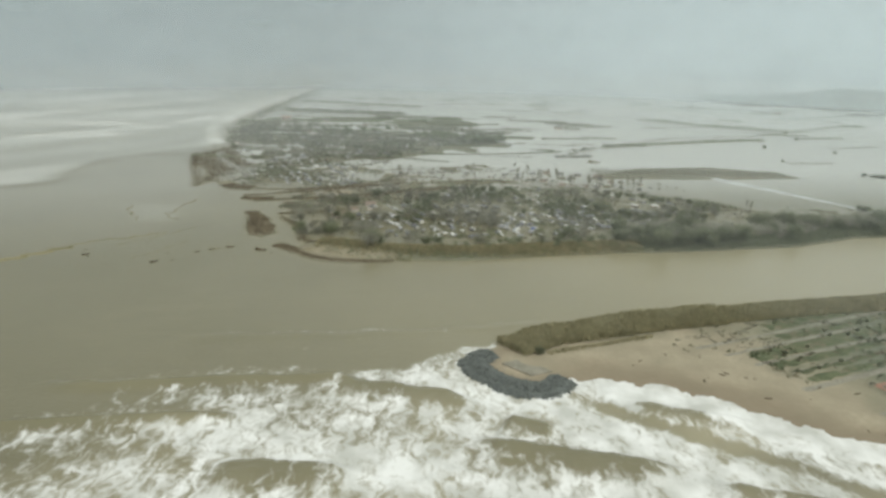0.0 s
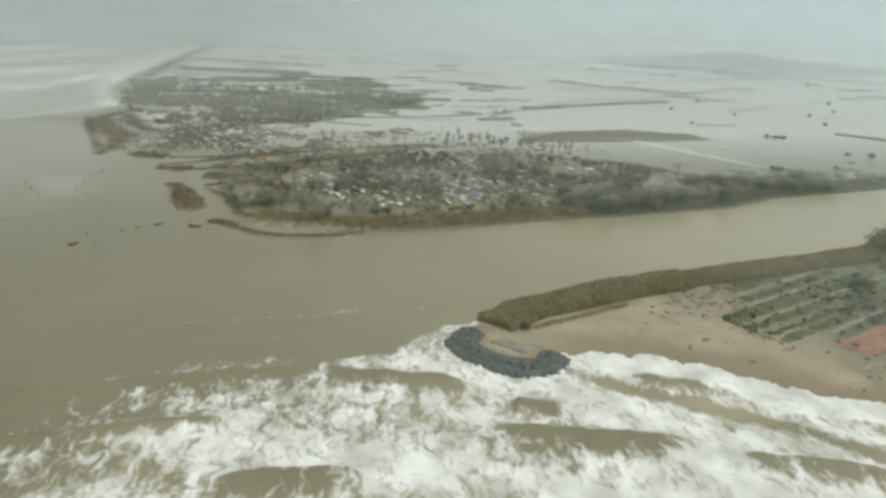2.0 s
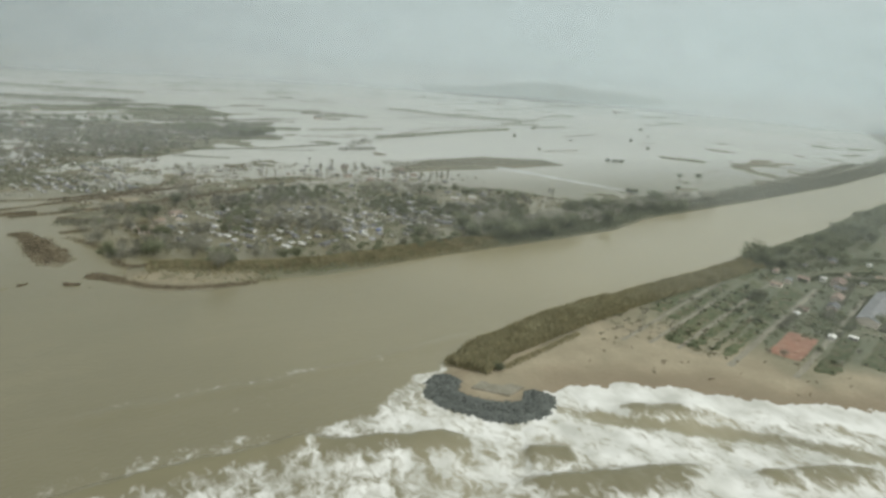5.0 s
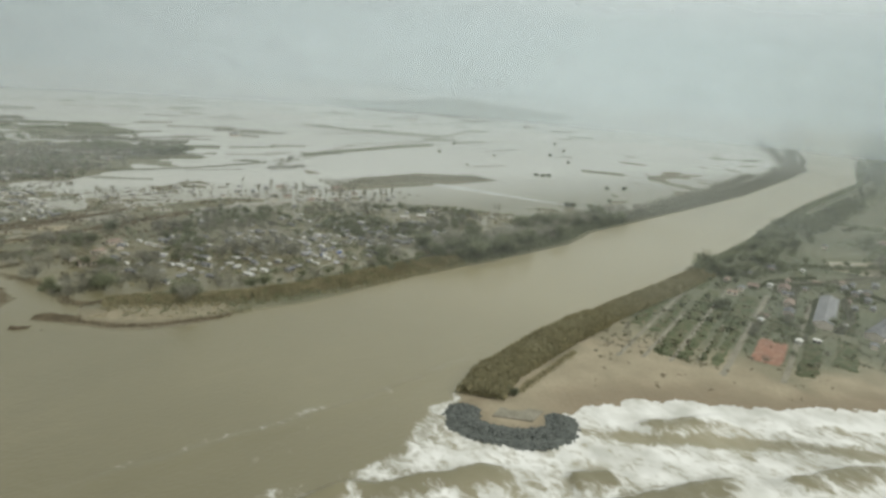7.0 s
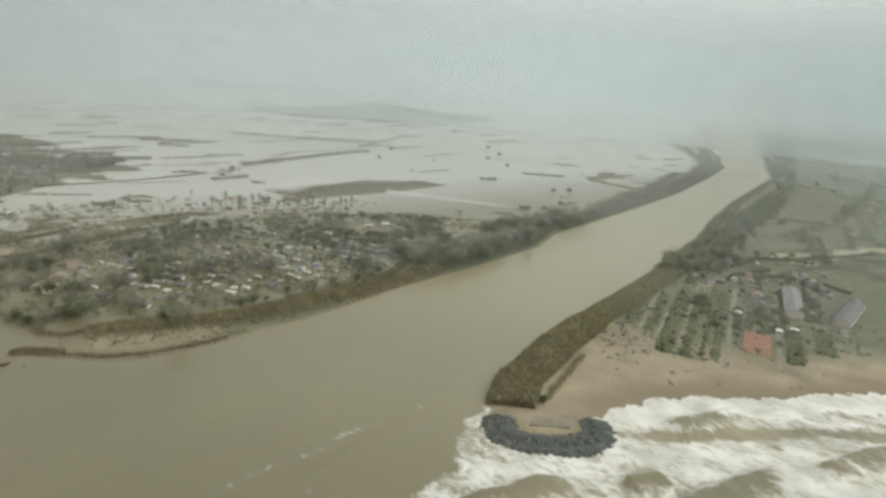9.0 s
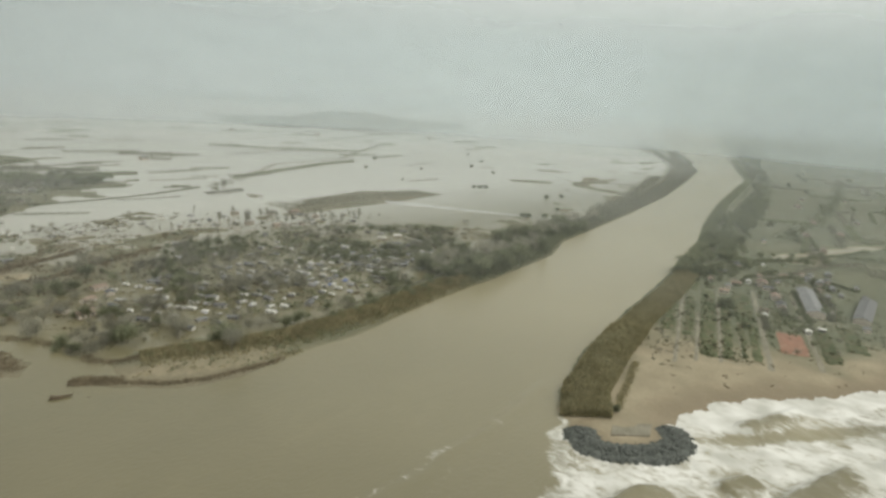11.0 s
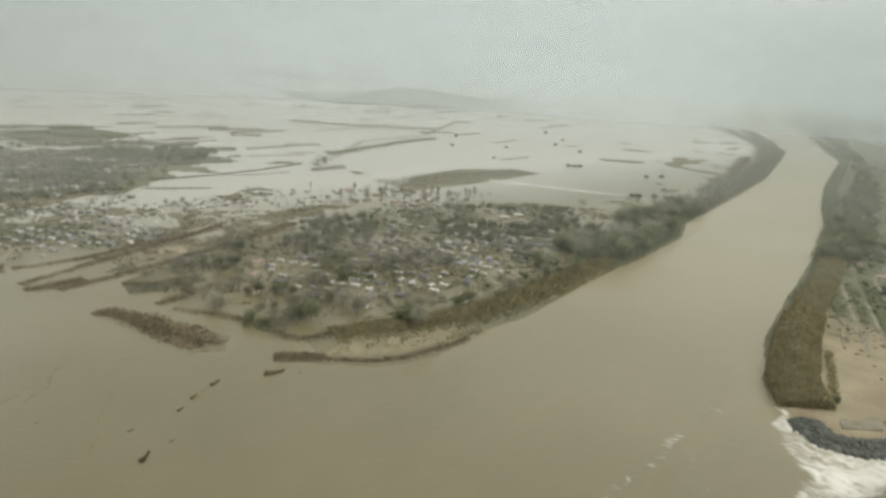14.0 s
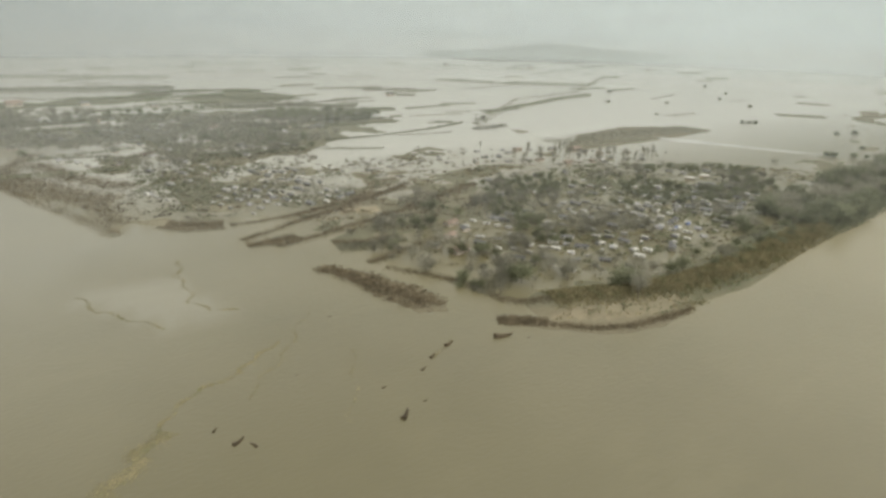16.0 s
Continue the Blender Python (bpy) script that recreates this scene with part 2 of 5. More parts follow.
WATER, GROUND = water_material(), ground_material()
BARK = surface("bark", (0.20, 0.175, 0.14), (0.14, 0.125, 0.10), scale=0.8, fine=5, rough=0.9)
TWIGS = surface("bare_twigs", (0.33, 0.322, 0.262), (0.27, 0.264, 0.212), scale=0.4, fine=3, rough=0.9, vary=0.3, relief=0, thin=0.5)
LEAVES = surface("dull_leaves", (0.225, 0.245, 0.160), (0.275, 0.285, 0.195), scale=0.4, fine=3, rough=0.7, vary=0.25, relief=0, thin=0.65)
PALE_BARK = surface("pale_bark", (0.36, 0.33, 0.27), (0.26, 0.24, 0.19), scale=0.8, fine=5, rough=0.9)
REED = surface("giant_cane", (0.325, 0.298, 0.178), (0.275, 0.255, 0.152), (0.37, 0.332, 0.205), scale=0.10, fine=1.5, rough=0.75, vary=0.16, island=True, relief=0, thin=0.3)
# cane colour made paler for the light that falls on its top
LIT_CANE = surface("lit_cane_top", (0.365, 0.340, 0.215), (0.315, 0.295, 0.185), scale=0.1, fine=1.5, rough=0.8, vary=0.2, island=True, relief=0, thin=0.4)
WET_REED = surface("wet_flattened_reeds", (0.200, 0.170, 0.115), (0.150, 0.130, 0.088), (0.240, 0.203, 0.138), scale=0.10, fine=1.5, rough=0.8, vary=0.2, island=True, relief=0)
DRY_REED = surface("dry_cane", (0.30, 0.268, 0.162), (0.235, 0.213, 0.126), (0.20, 0.20, 0.112), scale=0.08, fine=1.5, rough=0.8, vary=0.3, island=True, relief=0)
ROCK = surface("breakwater_rock", (0.128, 0.138, 0.124), (0.098, 0.108, 0.099), scale=0.5, fine=4, rough=0.72, vary=0.10, depth=0.1)
SHELL = surface("caravan_shell", (0.52, 0.52, 0.475), (0.40, 0.40, 0.36), (0.25, 0.24, 0.20), scale=0.5, fine=3, rough=0.45, vary=0.5, relief=0.05)
PANE = surface("dark_pane", (0.035, 0.04, 0.045), (0.06, 0.065, 0.07), scale=1, fine=4, rough=0.12, relief=0)
RUBBER = surface("rubber", (0.03, 0.03, 0.03), (0.05, 0.05, 0.048), scale=3, fine=9, rough=0.8)
AWNING = surface("awning_cloth", (0.30, 0.31, 0.32), (0.22, 0.22, 0.22), (0.42, 0.40, 0.36), scale=0.3, fine=2, rough=0.85, vary=0.5)
TARP = surface("blue_tarpaulin", (0.13, 0.18, 0.34), (0.20, 0.24, 0.38), scale=0.4, fine=2, rough=0.6, vary=0.2)
TILE_ROOF = surface("weathered_roof", (0.26, 0.195, 0.155), (0.20, 0.165, 0.14), (0.32, 0.26, 0.21), scale=0.4, fine=4, rough=0.85, vary=0.25)
GREY_ROOF = surface("grey_sheet_roof", (0.16, 0.165, 0.165), (0.22, 0.222, 0.22), (0.125, 0.125, 0.12), scale=0.3, fine=3, rough=0.78, vary=0.25)
PLASTER = surface("plaster", (0.58, 0.53, 0.45), (0.46, 0.42, 0.36), scale=0.4, fine=3, rough=0.85, vary=0.25)
CLAY = surface("red_clay", (0.28, 0.158, 0.112), (0.24, 0.145, 0.106), (0.31, 0.215, 0.16), scale=0.15, fine=1.5, rough=0.85)
# scrub colour lifted towards grey to stand in for haze
HAZED = surface("hazed_scrub", (0.282, 0.282, 0.218), (0.235, 0.236, 0.182), scale=0.1, fine=2, rough=0.9, vary=0.25, island=True, relief=0, thin=0.4)
DRIFT = surface("driftwood", (0.085, 0.068, 0.046), (0.13, 0.105, 0.07), scale=0.5, fine=4, rough=0.85, vary=0.3)
CROP = surface("crop_bed", (0.066, 0.079, 0.043), (0.096, 0.104, 0.058), (0.135, 0.118, 0.080), scale=0.12, fine=1.2, rough=0.8, vary=0.25, depth=0.3)
TRACK = surface("sandy_track", (0.255, 0.240, 0.188), (0.195, 0.182, 0.140), scale=0.15, fine=1.2, rough=0.85)
PLASTIC = surface("greenhouse_film", (0.50, 0.51, 0.49), (0.36, 0.365, 0.34), scale=0.06, fine=2, rough=0.35)


# ---- building helpers ----
def mesh(name, verts, faces, material=None, smooth=False):
    me = bpy.data.meshes.new(name)
    me.from_pydata([tuple(v) for v in verts], [], [tuple(f) for f in faces])
    if material:
        me.materials.append(material)
    if smooth:
        me.shade_smooth()
    return me


def part(name, shape, material, parent, label="", at=None):
    """One mesh object under a thing or a part; shape: a bmesh or a ready mesh."""
    if isinstance(shape, bmesh.types.BMesh):
        me = bpy.data.meshes.new(name)
        shape.to_mesh(me)
        shape.free()
        if material:
            me.materials.append(material)
    else:
        me = shape
    ob = new(name, me)
    ob.parent = parent
    if at is not None:
        ob.matrix_basis = at
    if label:
        tagged(ob, label)
    return ob


def box(bm, x0, x1, y0, y1, z0, z1, bevel=0.0):
    m = Matrix.Translation(((x0 + x1) / 2, (y0 + y1) / 2, (z0 + z1) / 2)) @ Matrix.Diagonal((x1 - x0, y1 - y0, z1 - z0, 1))
    made = bmesh.ops.create_cube(bm, size=1, matrix=m)
    if bevel:
        edges = list({e for v in made["verts"] for e in v.link_edges})
        bmesh.ops.bevel(bm, geom=edges, offset=bevel, segments=2, affect="EDGES")
    return bm


def inside(px, py, poly):
    """Which of the points lie in the polygon."""
    res = np.zeros(np.shape(px), bool)
    for (x0, y0), (x1, y1) in zip(poly, poly[1:] + poly[:1]):
        if y0 != y1:
            res ^= ((y0 > py) != (y1 > py)) & (px < (x1 - x0) * (py - y0) / (y1 - y0) + x0)
    return res


def away(px, py, line, closed=False):
    """Distance to a line of points."""
    best = np.full(np.shape(px), 1e9)
    for (x0, y0), (x1, y1) in zip(line, line[1:] + (line[:1] if closed else [])):
        dx, dy = x1 - x0, y1 - y0
        t = np.clip(((px - x0) * dx + (py - y0) * dy) / (dx * dx + dy * dy + 1e-9), 0, 1)
        best = np.minimum(best, np.hypot(px - x0 - t * dx, py - y0 - t * dy))
    return best


def signed(px, py, poly):
    d = away(px, py, poly, True)
    return np.where(inside(px, py, poly), d, -d)


def waves(px, py, seed, size, octaves=4):
    """Smooth value noise, about -1 to 1."""
    total, amp, norm = np.zeros(np.shape(px)), 1.0, 0.0
    for o in range(octaves):
        r = np.random.RandomState(seed + o)
        table = r.rand(256, 256)
        u, v = px / size + 37.3 * o, py / size + 11.7 * o
        i, j = np.floor(u).astype(int), np.floor(v).astype(int)
        fu, fv = u - i, v - j
        fu, fv = fu * fu * (3 - 2 * fu), fv * fv * (3 - 2 * fv)
        g = lambda a, b: table[a % 256, b % 256]
        total += amp * ((g(i, j) * (1 - fu) + g(i + 1, j) * fu) * (1 - fv) + (g(i, j + 1) * (1 - fu) + g(i + 1, j + 1) * fu) * fv)
        norm += amp
        amp, size = amp * 0.5, size * 0.5
    return (total / norm - 0.5) * 3


def grid(xs, ys, height):
    gx, gy = np.meshgrid(xs, ys)
    gz = height(gx, gy)
    nx, ny = len(xs), len(ys)
    a = (np.arange(ny - 1)[:, None] * nx + np.arange(nx - 1)[None, :]).ravel()
    faces = np.stack([a, a + 1, a + nx + 1, a + nx], 1)
    me = bpy.data.meshes.new("sheet")
    me.vertices.add(nx * ny)
    me.vertices.foreach_set("co", np.stack([gx.ravel(), gy.ravel(), gz.ravel()], 1).astype(np.float32).ravel())
    me.loops.add(faces.size)
    me.loops.foreach_set("vertex_index", faces.ravel().astype(np.int32))
    me.polygons.add(len(faces))
    me.polygons.foreach_set("loop_start", (np.arange(len(faces)) * 4).astype(np.int32))
    me.update(calc_edges=True)
    me.validate()
    me.shade_smooth()
    return me, gx, gy


def stored(me, name, values):
    me.attributes.new(name, "FLOAT", "POINT").data.foreach_set("value", values.astype(np.float32).ravel())


def spread(lo, dense_lo, dense_hi, hi, step, cap_low=0.0, cap_high=0.0, reach=1500.0):
    """Grid lines: fine between dense_lo and dense_hi, ever coarser outside; caps hold the step down within reach."""
    sides = []
    for start, end, cap in ((dense_lo, lo, cap_low), (dense_hi, hi, cap_high)):
        out, s, v, way = [], step, start, 1 if end > start else -1
        while (end - v) * way > 0:
            s *= 1.14
            if cap and abs(v - start) < reach:
                s = min(s, cap)
            v += s * way
            out.append(v if (end - v) * way > 0 else end)
        sides.append(out)
    return np.array(sides[0][::-1] + list(np.arange(dense_lo, dense_hi + step / 2, step)) + sides[1])


# ---- plan ----
RIGHT_BANK = [(21, 267), (41, 283), (88, 301), (172, 323), (286, 348), (406, 384), (486, 415), (636, 466), (972, 559), (1102, 624), (1351, 738), (1624, 868), (2135, 1102), (6860, 3220)]
RIGHT_COAST = [(6860, -3640), (840, -224), (280, 119), (164, 186), (136, 202), (109, 220), (87, 232), (56, 239), (45, 232), (36, 228), (24, 233), (15, 241), (13.5, 250), (15, 260)]
RIGHT_LAND = RIGHT_BANK + RIGHT_COAST
LEFT_BANK = [(-87, 405), (-63, 391), (-42, 382), (4.2, 388), (60, 402), (112, 410), (161, 416), (231, 431), (280, 454), (346, 469), (484, 501), (630, 538), (868, 616), (1022, 669), (1092, 713), (1176, 753), (1400, 896), (1532, 990), (1960, 1190), (6860, 3500)]
LEFT_COAST = [(6860, 6930), (-588, 6930), (-462, 3640), (-406, 2100), (-375, 1540), (-358, 1110), (-329, 966), (-291, 840), (-311, 788), (-286, 704), (-266, 678), (-246, 630), (-231, 584), (-224, 605), (-213, 594), (-199, 575), (-181, 573), (-165, 588), (-140, 575), (-157, 557), (-179, 550), (-165, 531), (-118, 547), (-106, 549), (-139, 529), (-134, 508), (-109, 515), (-134, 491), (-106, 483), (-98, 445), (-104, 424)]
LEFT_LAND = LEFT_BANK + LEFT_COAST
ISLES = [
    [(-118, 409), (-108, 413), (-98, 406), (-81, 395), (-56, 386), (-39, 381), (-56, 375), (-77, 377), (-98, 392)],
    [(-161, 495), (-152, 499), (-137, 478), (-120, 440), (-127, 426), (-139, 431), (-147, 459), (-150, 480)],
]
FLOODED = [  # standing water on the land
    [(-88, 686), (-46, 692), (0, 704), (84, 749), (140, 808), (62, 813), (-31, 791), (-70, 750)],
    [(-92, 566), (-56, 626), (11.2, 647), (-5.6, 594), (-70, 554)],
    [(147, 809), (280, 917), (420, 966), (630, 1106), (728, 966), (672, 728), (588, 644), (476, 616), (420, 553), (378, 532), (322, 549), (266, 664), (367, 686), (336, 728), (210, 742)],
    [(224, 658), (266, 655), (311, 588), (329, 546), (252, 529), (196, 588)],
    [(686, 707), (784, 840), (896, 1008), (980, 966), (854, 784), (756, 672)],
    [(84, 868), (168, 854), (294, 966), (448, 1008), (728, 1232), (602, 1344), (364, 1190), (140, 1036)],
    [(-42, 1204), (140, 1120), (420, 1260), (728, 1470), (784, 1750), (280, 1680), (-84, 1400)],
    [(-322, 1316), (-56, 1260), (84, 1372), (0, 1540), (-336, 1456)],
]
DRY = [  # strips that stand out of the flood
    [(133, 655), (200, 715), (283, 736), (350, 708), (361, 678), (252, 661)],
    [(538, 717), (549, 734), (588, 692), (577, 678)],
    [(640, 670), (690, 702), (714, 690), (656, 655)],
    [(-100, 405), (-77, 392), (-50, 384), (-28, 386), (-20, 394), (-41, 399), (-72, 406), (-90, 411)],
]
PLOT_EDGE = [(150, 308), (138, 288), (142, 267), (149, 252), (157, 240), (170, 218), (230, 188), (336, 119)]
HILLS = [(1029, 1736, 230, 130, 34), (2450, 3500, 700, 420, 90)]


POND = [(383, 312), (412, 325), (440, 312), (520, 292), (580, 270), (576, 258), (500, 280), (434, 286), (405, 278)]


def land_height(px, py):
    wob = waves(px, py, 5, 14.0, 3)
    fine = waves(px, py, 9, 6.0, 3)
    right = signed(px, py, RIGHT_LAND) + 1.2 * wob
    left = signed(px, py, LEFT_LAND) + 2.2 * wob
    z = np.full(np.shape(px), -1.6)
    z = np.maximum(z, np.clip(right * 0.14, -1.6, 1.9) + 0.12 * fine * (right > 0))
    inland = np.clip((py - 790) / 330, 0, 1)
    camp = np.clip(left * 0.25, -1.6, -0.15) - 0.10 * inland + (0.34 * waves(px, py, 21, 30.0, 4) * (1 - inland) + 0.30 * waves(px * 0.35, py, 23, 40.0, 4) * inland) * (left > 0)
    z = np.maximum(z, camp)
    behind = np.clip(signed(px, py, [(-340, 700), (-60, 700), (60, 830), (150, 900), (240, 1060), (180, 1200), (-380, 1240)]) / 60, 0, 1)
    camp = camp + (0.20 + 0.34 * waves(px * 0.3, py, 24, 34.0, 3)) * behind
    z = np.maximum(z, np.where(left > 0, camp, -2))
    lots = np.clip(signed(px, py, [(-207, 661), (-185, 594), (-123, 594), (-50, 689), (-146, 720), (-196, 731)]) / 12, 0, 1)
    z = np.where((lots > 0) & (left > 0), z + 0.20 * lots, z)
    strips = np.clip(signed(px, py, [(-138, 492), (-100, 440), (-40, 520), (0, 590), (60, 612), (40, 660), (-60, 642), (-150, 590)]) / 15, 0, 1)
    z = np.where((strips > 0) & (left > 0), z + (0.16 + 0.2 * waves(px * 0.5 + py * 0.2, py - px * 0.35, 26, 22.0, 3)) * strips, z)
    for poly in FLOODED[:1] + FLOODED[2:]:
        s = signed(px, py, poly) + 4 * wob
        z = np.where(left > 4, np.minimum(z, np.clip(0.3 - s * 0.12, -0.5, 5)), z)
    for poly in DRY + ISLES:
        s = signed(px, py, poly) + 1.5 * wob
        z = np.maximum(z, np.clip(s * 0.09, -1.6, 0.45) + 0.1 * fine * (s > -3))
    # embankments of both sides
    d = away(px, py, [(-81, 410), (-49, 399), (7, 400), (73, 417), (140, 427), (231, 444), (280, 468), (420, 500), (630, 552), (868, 630), (1015, 686)])
    z = np.maximum(z, np.minimum(2.6, 3.9 - 0.25 * d) + 0.2 * fine)
    d = away(px, py, [(34, 265), (90, 290), (172, 311), (285, 338), (406, 374), (486, 405), (636, 454), (972, 547)])
    z = np.maximum(z, np.minimum(2.8, 3.8 - 0.30 * d) + 0.2 * fine)
    # beach: falls to the sea, with a low scarp
    z = np.where((right > 0) & (px < 182) & (py < 280), np.minimum(z, 0.25 + right * 0.10), z)
    z = np.minimum(z, np.clip(1.6 - 0.4 * (signed(px, py, POND) + 1.5 * wob + 4), -0.3, 50))
    for hx, hy, rx, ry, h in HILLS:
        z = np.maximum(z, h * np.exp(-((px - hx) / rx) ** 2 - ((py - hy) / ry) ** 2) * (1 + 0.25 * waves(px, py, 31, 90.0, 3)) - 1.5)
    return z


TABLE_X, TABLE_Y = np.arange(-400, 1601, 4.0), np.arange(180, 1701, 4.0)
TABLE = land_height(*np.meshgrid(TABLE_X, TABLE_Y))


def land_at(px, py):
    """Height of the ground, from a table where things stand close together."""
    px, py = np.asarray(px, float), np.asarray(py, float)
    u, v = (px + 400) / 4, (py - 180) / 4
    ok = (u >= 0) & (u < len(TABLE_X) - 1) & (v >= 0) & (v < len(TABLE_Y) - 1)
    i, j = np.where(ok, u, 0).astype(int), np.where(ok, v, 0).astype(int)
    fu, fv = np.where(ok, u - i, 0), np.where(ok, v - j, 0)
    z = (TABLE[j, i] * (1 - fu) + TABLE[j, i + 1] * fu) * (1 - fv) + (TABLE[j + 1, i] * (1 - fu) + TABLE[j + 1, i + 1] * fu) * fv
    if not ok.all():
        z[~ok] = land_height(px[~ok], py[~ok])
    return z


# ---- ground and water ----
me, gx, gy = grid(spread(-4950, -430, 600, 4950, 2.7), spread(-3600, 180, 900, 4950, 2.7), land_height)
gz = np.empty(gx.size * 3)
me.vertices.foreach_get("co", gz)
gz = gz[2::3].reshape(gx.shape)
shore = PLOT_EDGE + [(840, -224), (280, 112), (0, 168), (0, 266), (90, 286)]
beach = np.clip(0.55 + signed(gx, gy, shore) / 34 + 0.33 * waves(gx, gy, 12, 18.0, 4), 0, 1)
beach = np.maximum(beach, inside(gx, gy, [(0, 210), (84, 210), (70, 256), (42, 273), (0, 273)]))
sandL = inside(gx, gy, [(-238, 574), (-140, 567), (-140, 595), (-210, 658), (-301, 784), (-322, 784)]) * 0.35 + inside(gx, gy, [(-129, 564), (-92, 554), (-87, 577), (-126, 588)]) * 0.9 + inside(gx, gy, [(-240, 622), (-228, 612), (-212, 640), (-218, 668), (-236, 660)]) * 0.9
isle_sand = inside(gx, gy, [(-96, 402), (-77, 391), (-52, 384), (-32, 386), (-24, 393), (-41, 398), (-72, 405)]) * 0.5
stored(me, "sand", np.clip(np.maximum(np.maximum(beach, sandL), isle_sand) + 0.15 * waves(gx, gy, 3, 9.0) * (beach > 0), 0, 1))
fields = inside(gx, gy, RIGHT_LAND) * 0.9 + inside(gx, gy, LEFT_LAND) * (0.35 + 0.35 * waves(gx, gy, 44, 60.0, 3))
bank = np.minimum(away(gx, gy, [(-30, 400), (7, 400), (73, 417), (140, 427), (231, 444), (280, 468), (420, 500), (630, 552), (868, 630), (1015, 686), (1400, 900)]), away(gx, gy, RIGHT_BANK))
fields = np.maximum(fields, np.clip(1.5 - bank / 14, 0, 1))
fields = np.maximum(fields, np.clip((gy - 700) / 120, 0, 1) * (0.75 + 0.2 * waves(gx, gy, 47, 80.0, 3)))
fields = np.maximum(fields, inside(gx, gy, [(-30, 545), (40, 606), (153, 580), (228, 533), (190, 480), (120, 462), (24, 520)]) * (0.6 + 0.4 * waves(gx, gy, 48, 25.0, 3)))
stored(me, "grass", np.clip(fields, 0, 1))
coast = signed(gx, gy, RIGHT_LAND)
stored(me, "wet", 0.65 * np.clip((15 - coast + 5 * waves(gx, gy, 14, 14.0, 3)) / 9, 0, 1) * (gy < 262) * (gx < 420))
stored(me, "wood", np.maximum(0.25 * np.clip((gz - 4) / 4, 0, 1), 0.12 * np.clip(signed(gx, gy, ISLES[1]) / 5, 0, 1)))
me.materials.append(GROUND)
ground = tagged(new("ground", me), "muddy flooded river delta with sandy beach", "ground", kind="structure")

FOAM_EDGE = [(-560, -84), (-210, 129), (-140, 176), (-112, 200), (-81, 213), (-42, 230), (-19.6, 246), (4.2, 262), (19.6, 269)]
CRESTS = [  # wave crests: start, end, height, seaward length, landward length
    ((-175, 192), (-78, 206), 2.6, 5, 1.6),
    ((-147, 224), (-42, 235), 2.0, 4, 1.6),
    ((-50, 235), (5.6, 220), 2.4, 12, 2.0),
    ((14, 192), (70, 179), 3.2, 14, 2.6),
    ((-70, 176), (-31, 176), 3.0, 13, 2.4),
    ((22, 206), (36, 200), 2.6, 9, 2.2),
    ((70, 218), (106, 209), 2.2, 8, 2.0),
    ((84, 171), (129, 157), 3.0, 12, 2.6),
    ((42, 151), (98, 134), 3.2, 14, 2.6),
    ((-112, 269), (-14, 280), 0.35, 5, 2.0),
    ((-14, 280), (43, 293), 0.3, 4, 2.0),
]


def swell(px, py):
    z = np.zeros(np.shape(px))
    bare = np.zeros(np.shape(px))
    for (x0, y0), (x1, y1), h, back, front in CRESTS:
        dx, dy = x1 - x0, y1 - y0
        n = math.hypot(dx, dy)
        t = ((px - x0) * dx + (py - y0) * dy) / n ** 2
        s = (-(px - x0) * dy + (py - y0) * dx) / n + 1.6 * waves(px, py, 71, 16.0, 3)  # landward positive
        ends = np.clip(np.minimum(t, 1 - t) * 4 + 0.5, 0, 1)
        ends = ends * ends * (3 - 2 * ends)
        prof = np.where(s > 0, np.exp(-(s / front) ** 2), np.exp(-(s / back) ** 2))
        z += h * ends * prof
        on = ends * np.where(s > -0.3, np.exp(-((s + 0.3) / 0.8) ** 2), np.exp(-((s + 0.3) / (back * (0.5 if back < 6 else 0.75))) ** 2))
        bare = np.maximum(bare, on)
    return z, bare


def sea_height(px, py):
    near = np.clip(signed(px, py, [(-280, 84), (308, 84), (308, 301), (-280, 301)]) / 12, 0, 1)
    z, _ = swell(px, py)
    surf = np.clip(signed(px, py, FOAM_EDGE + [(84, 266), (560, 0), (560, -140)]) / 15, 0, 1)
    z = z + surf * (0.35 * waves(px, py, 61, 7.0, 4) + 0.25 * waves(px, py, 62, 2.6, 3))
    return z * near


me, gx, gy = grid(spread(-4950, -185, 175, 4950, 1.15, 13, 0, 700), spread(-3600, 128, 300, 4950, 1.15, 0, 13, 1600), sea_height)
_, bare = swell(gx, gy)
s = signed(gx, gy, FOAM_EDGE + [(84, 266), (224, 252), (1260, -280), (1260, -980)])
s = s + 7 * waves(gx, gy, 83, 18.0, 4)
foam = np.clip(0.16 + s / 110, 0, 0.36) * (s > -3) + np.clip((s + 3) / 10, 0, 0.3)
foam = np.where(s < -3, 0, foam) + 0.26 * waves(gx * 0.8 + gy * 0.4, gy, 81, 22.0, 4) * (s > 0) + 0.07 * np.clip((gx - 10) / 60, 0, 1) * (s > 0)
foam *= 1 - 0.42 * np.clip((-50 - gx) / 60, 0, 1) * np.clip((60 - s) / 40, 0, 1)
foam -= 0.5 * bare * (s > 2) + 0.12 * bare
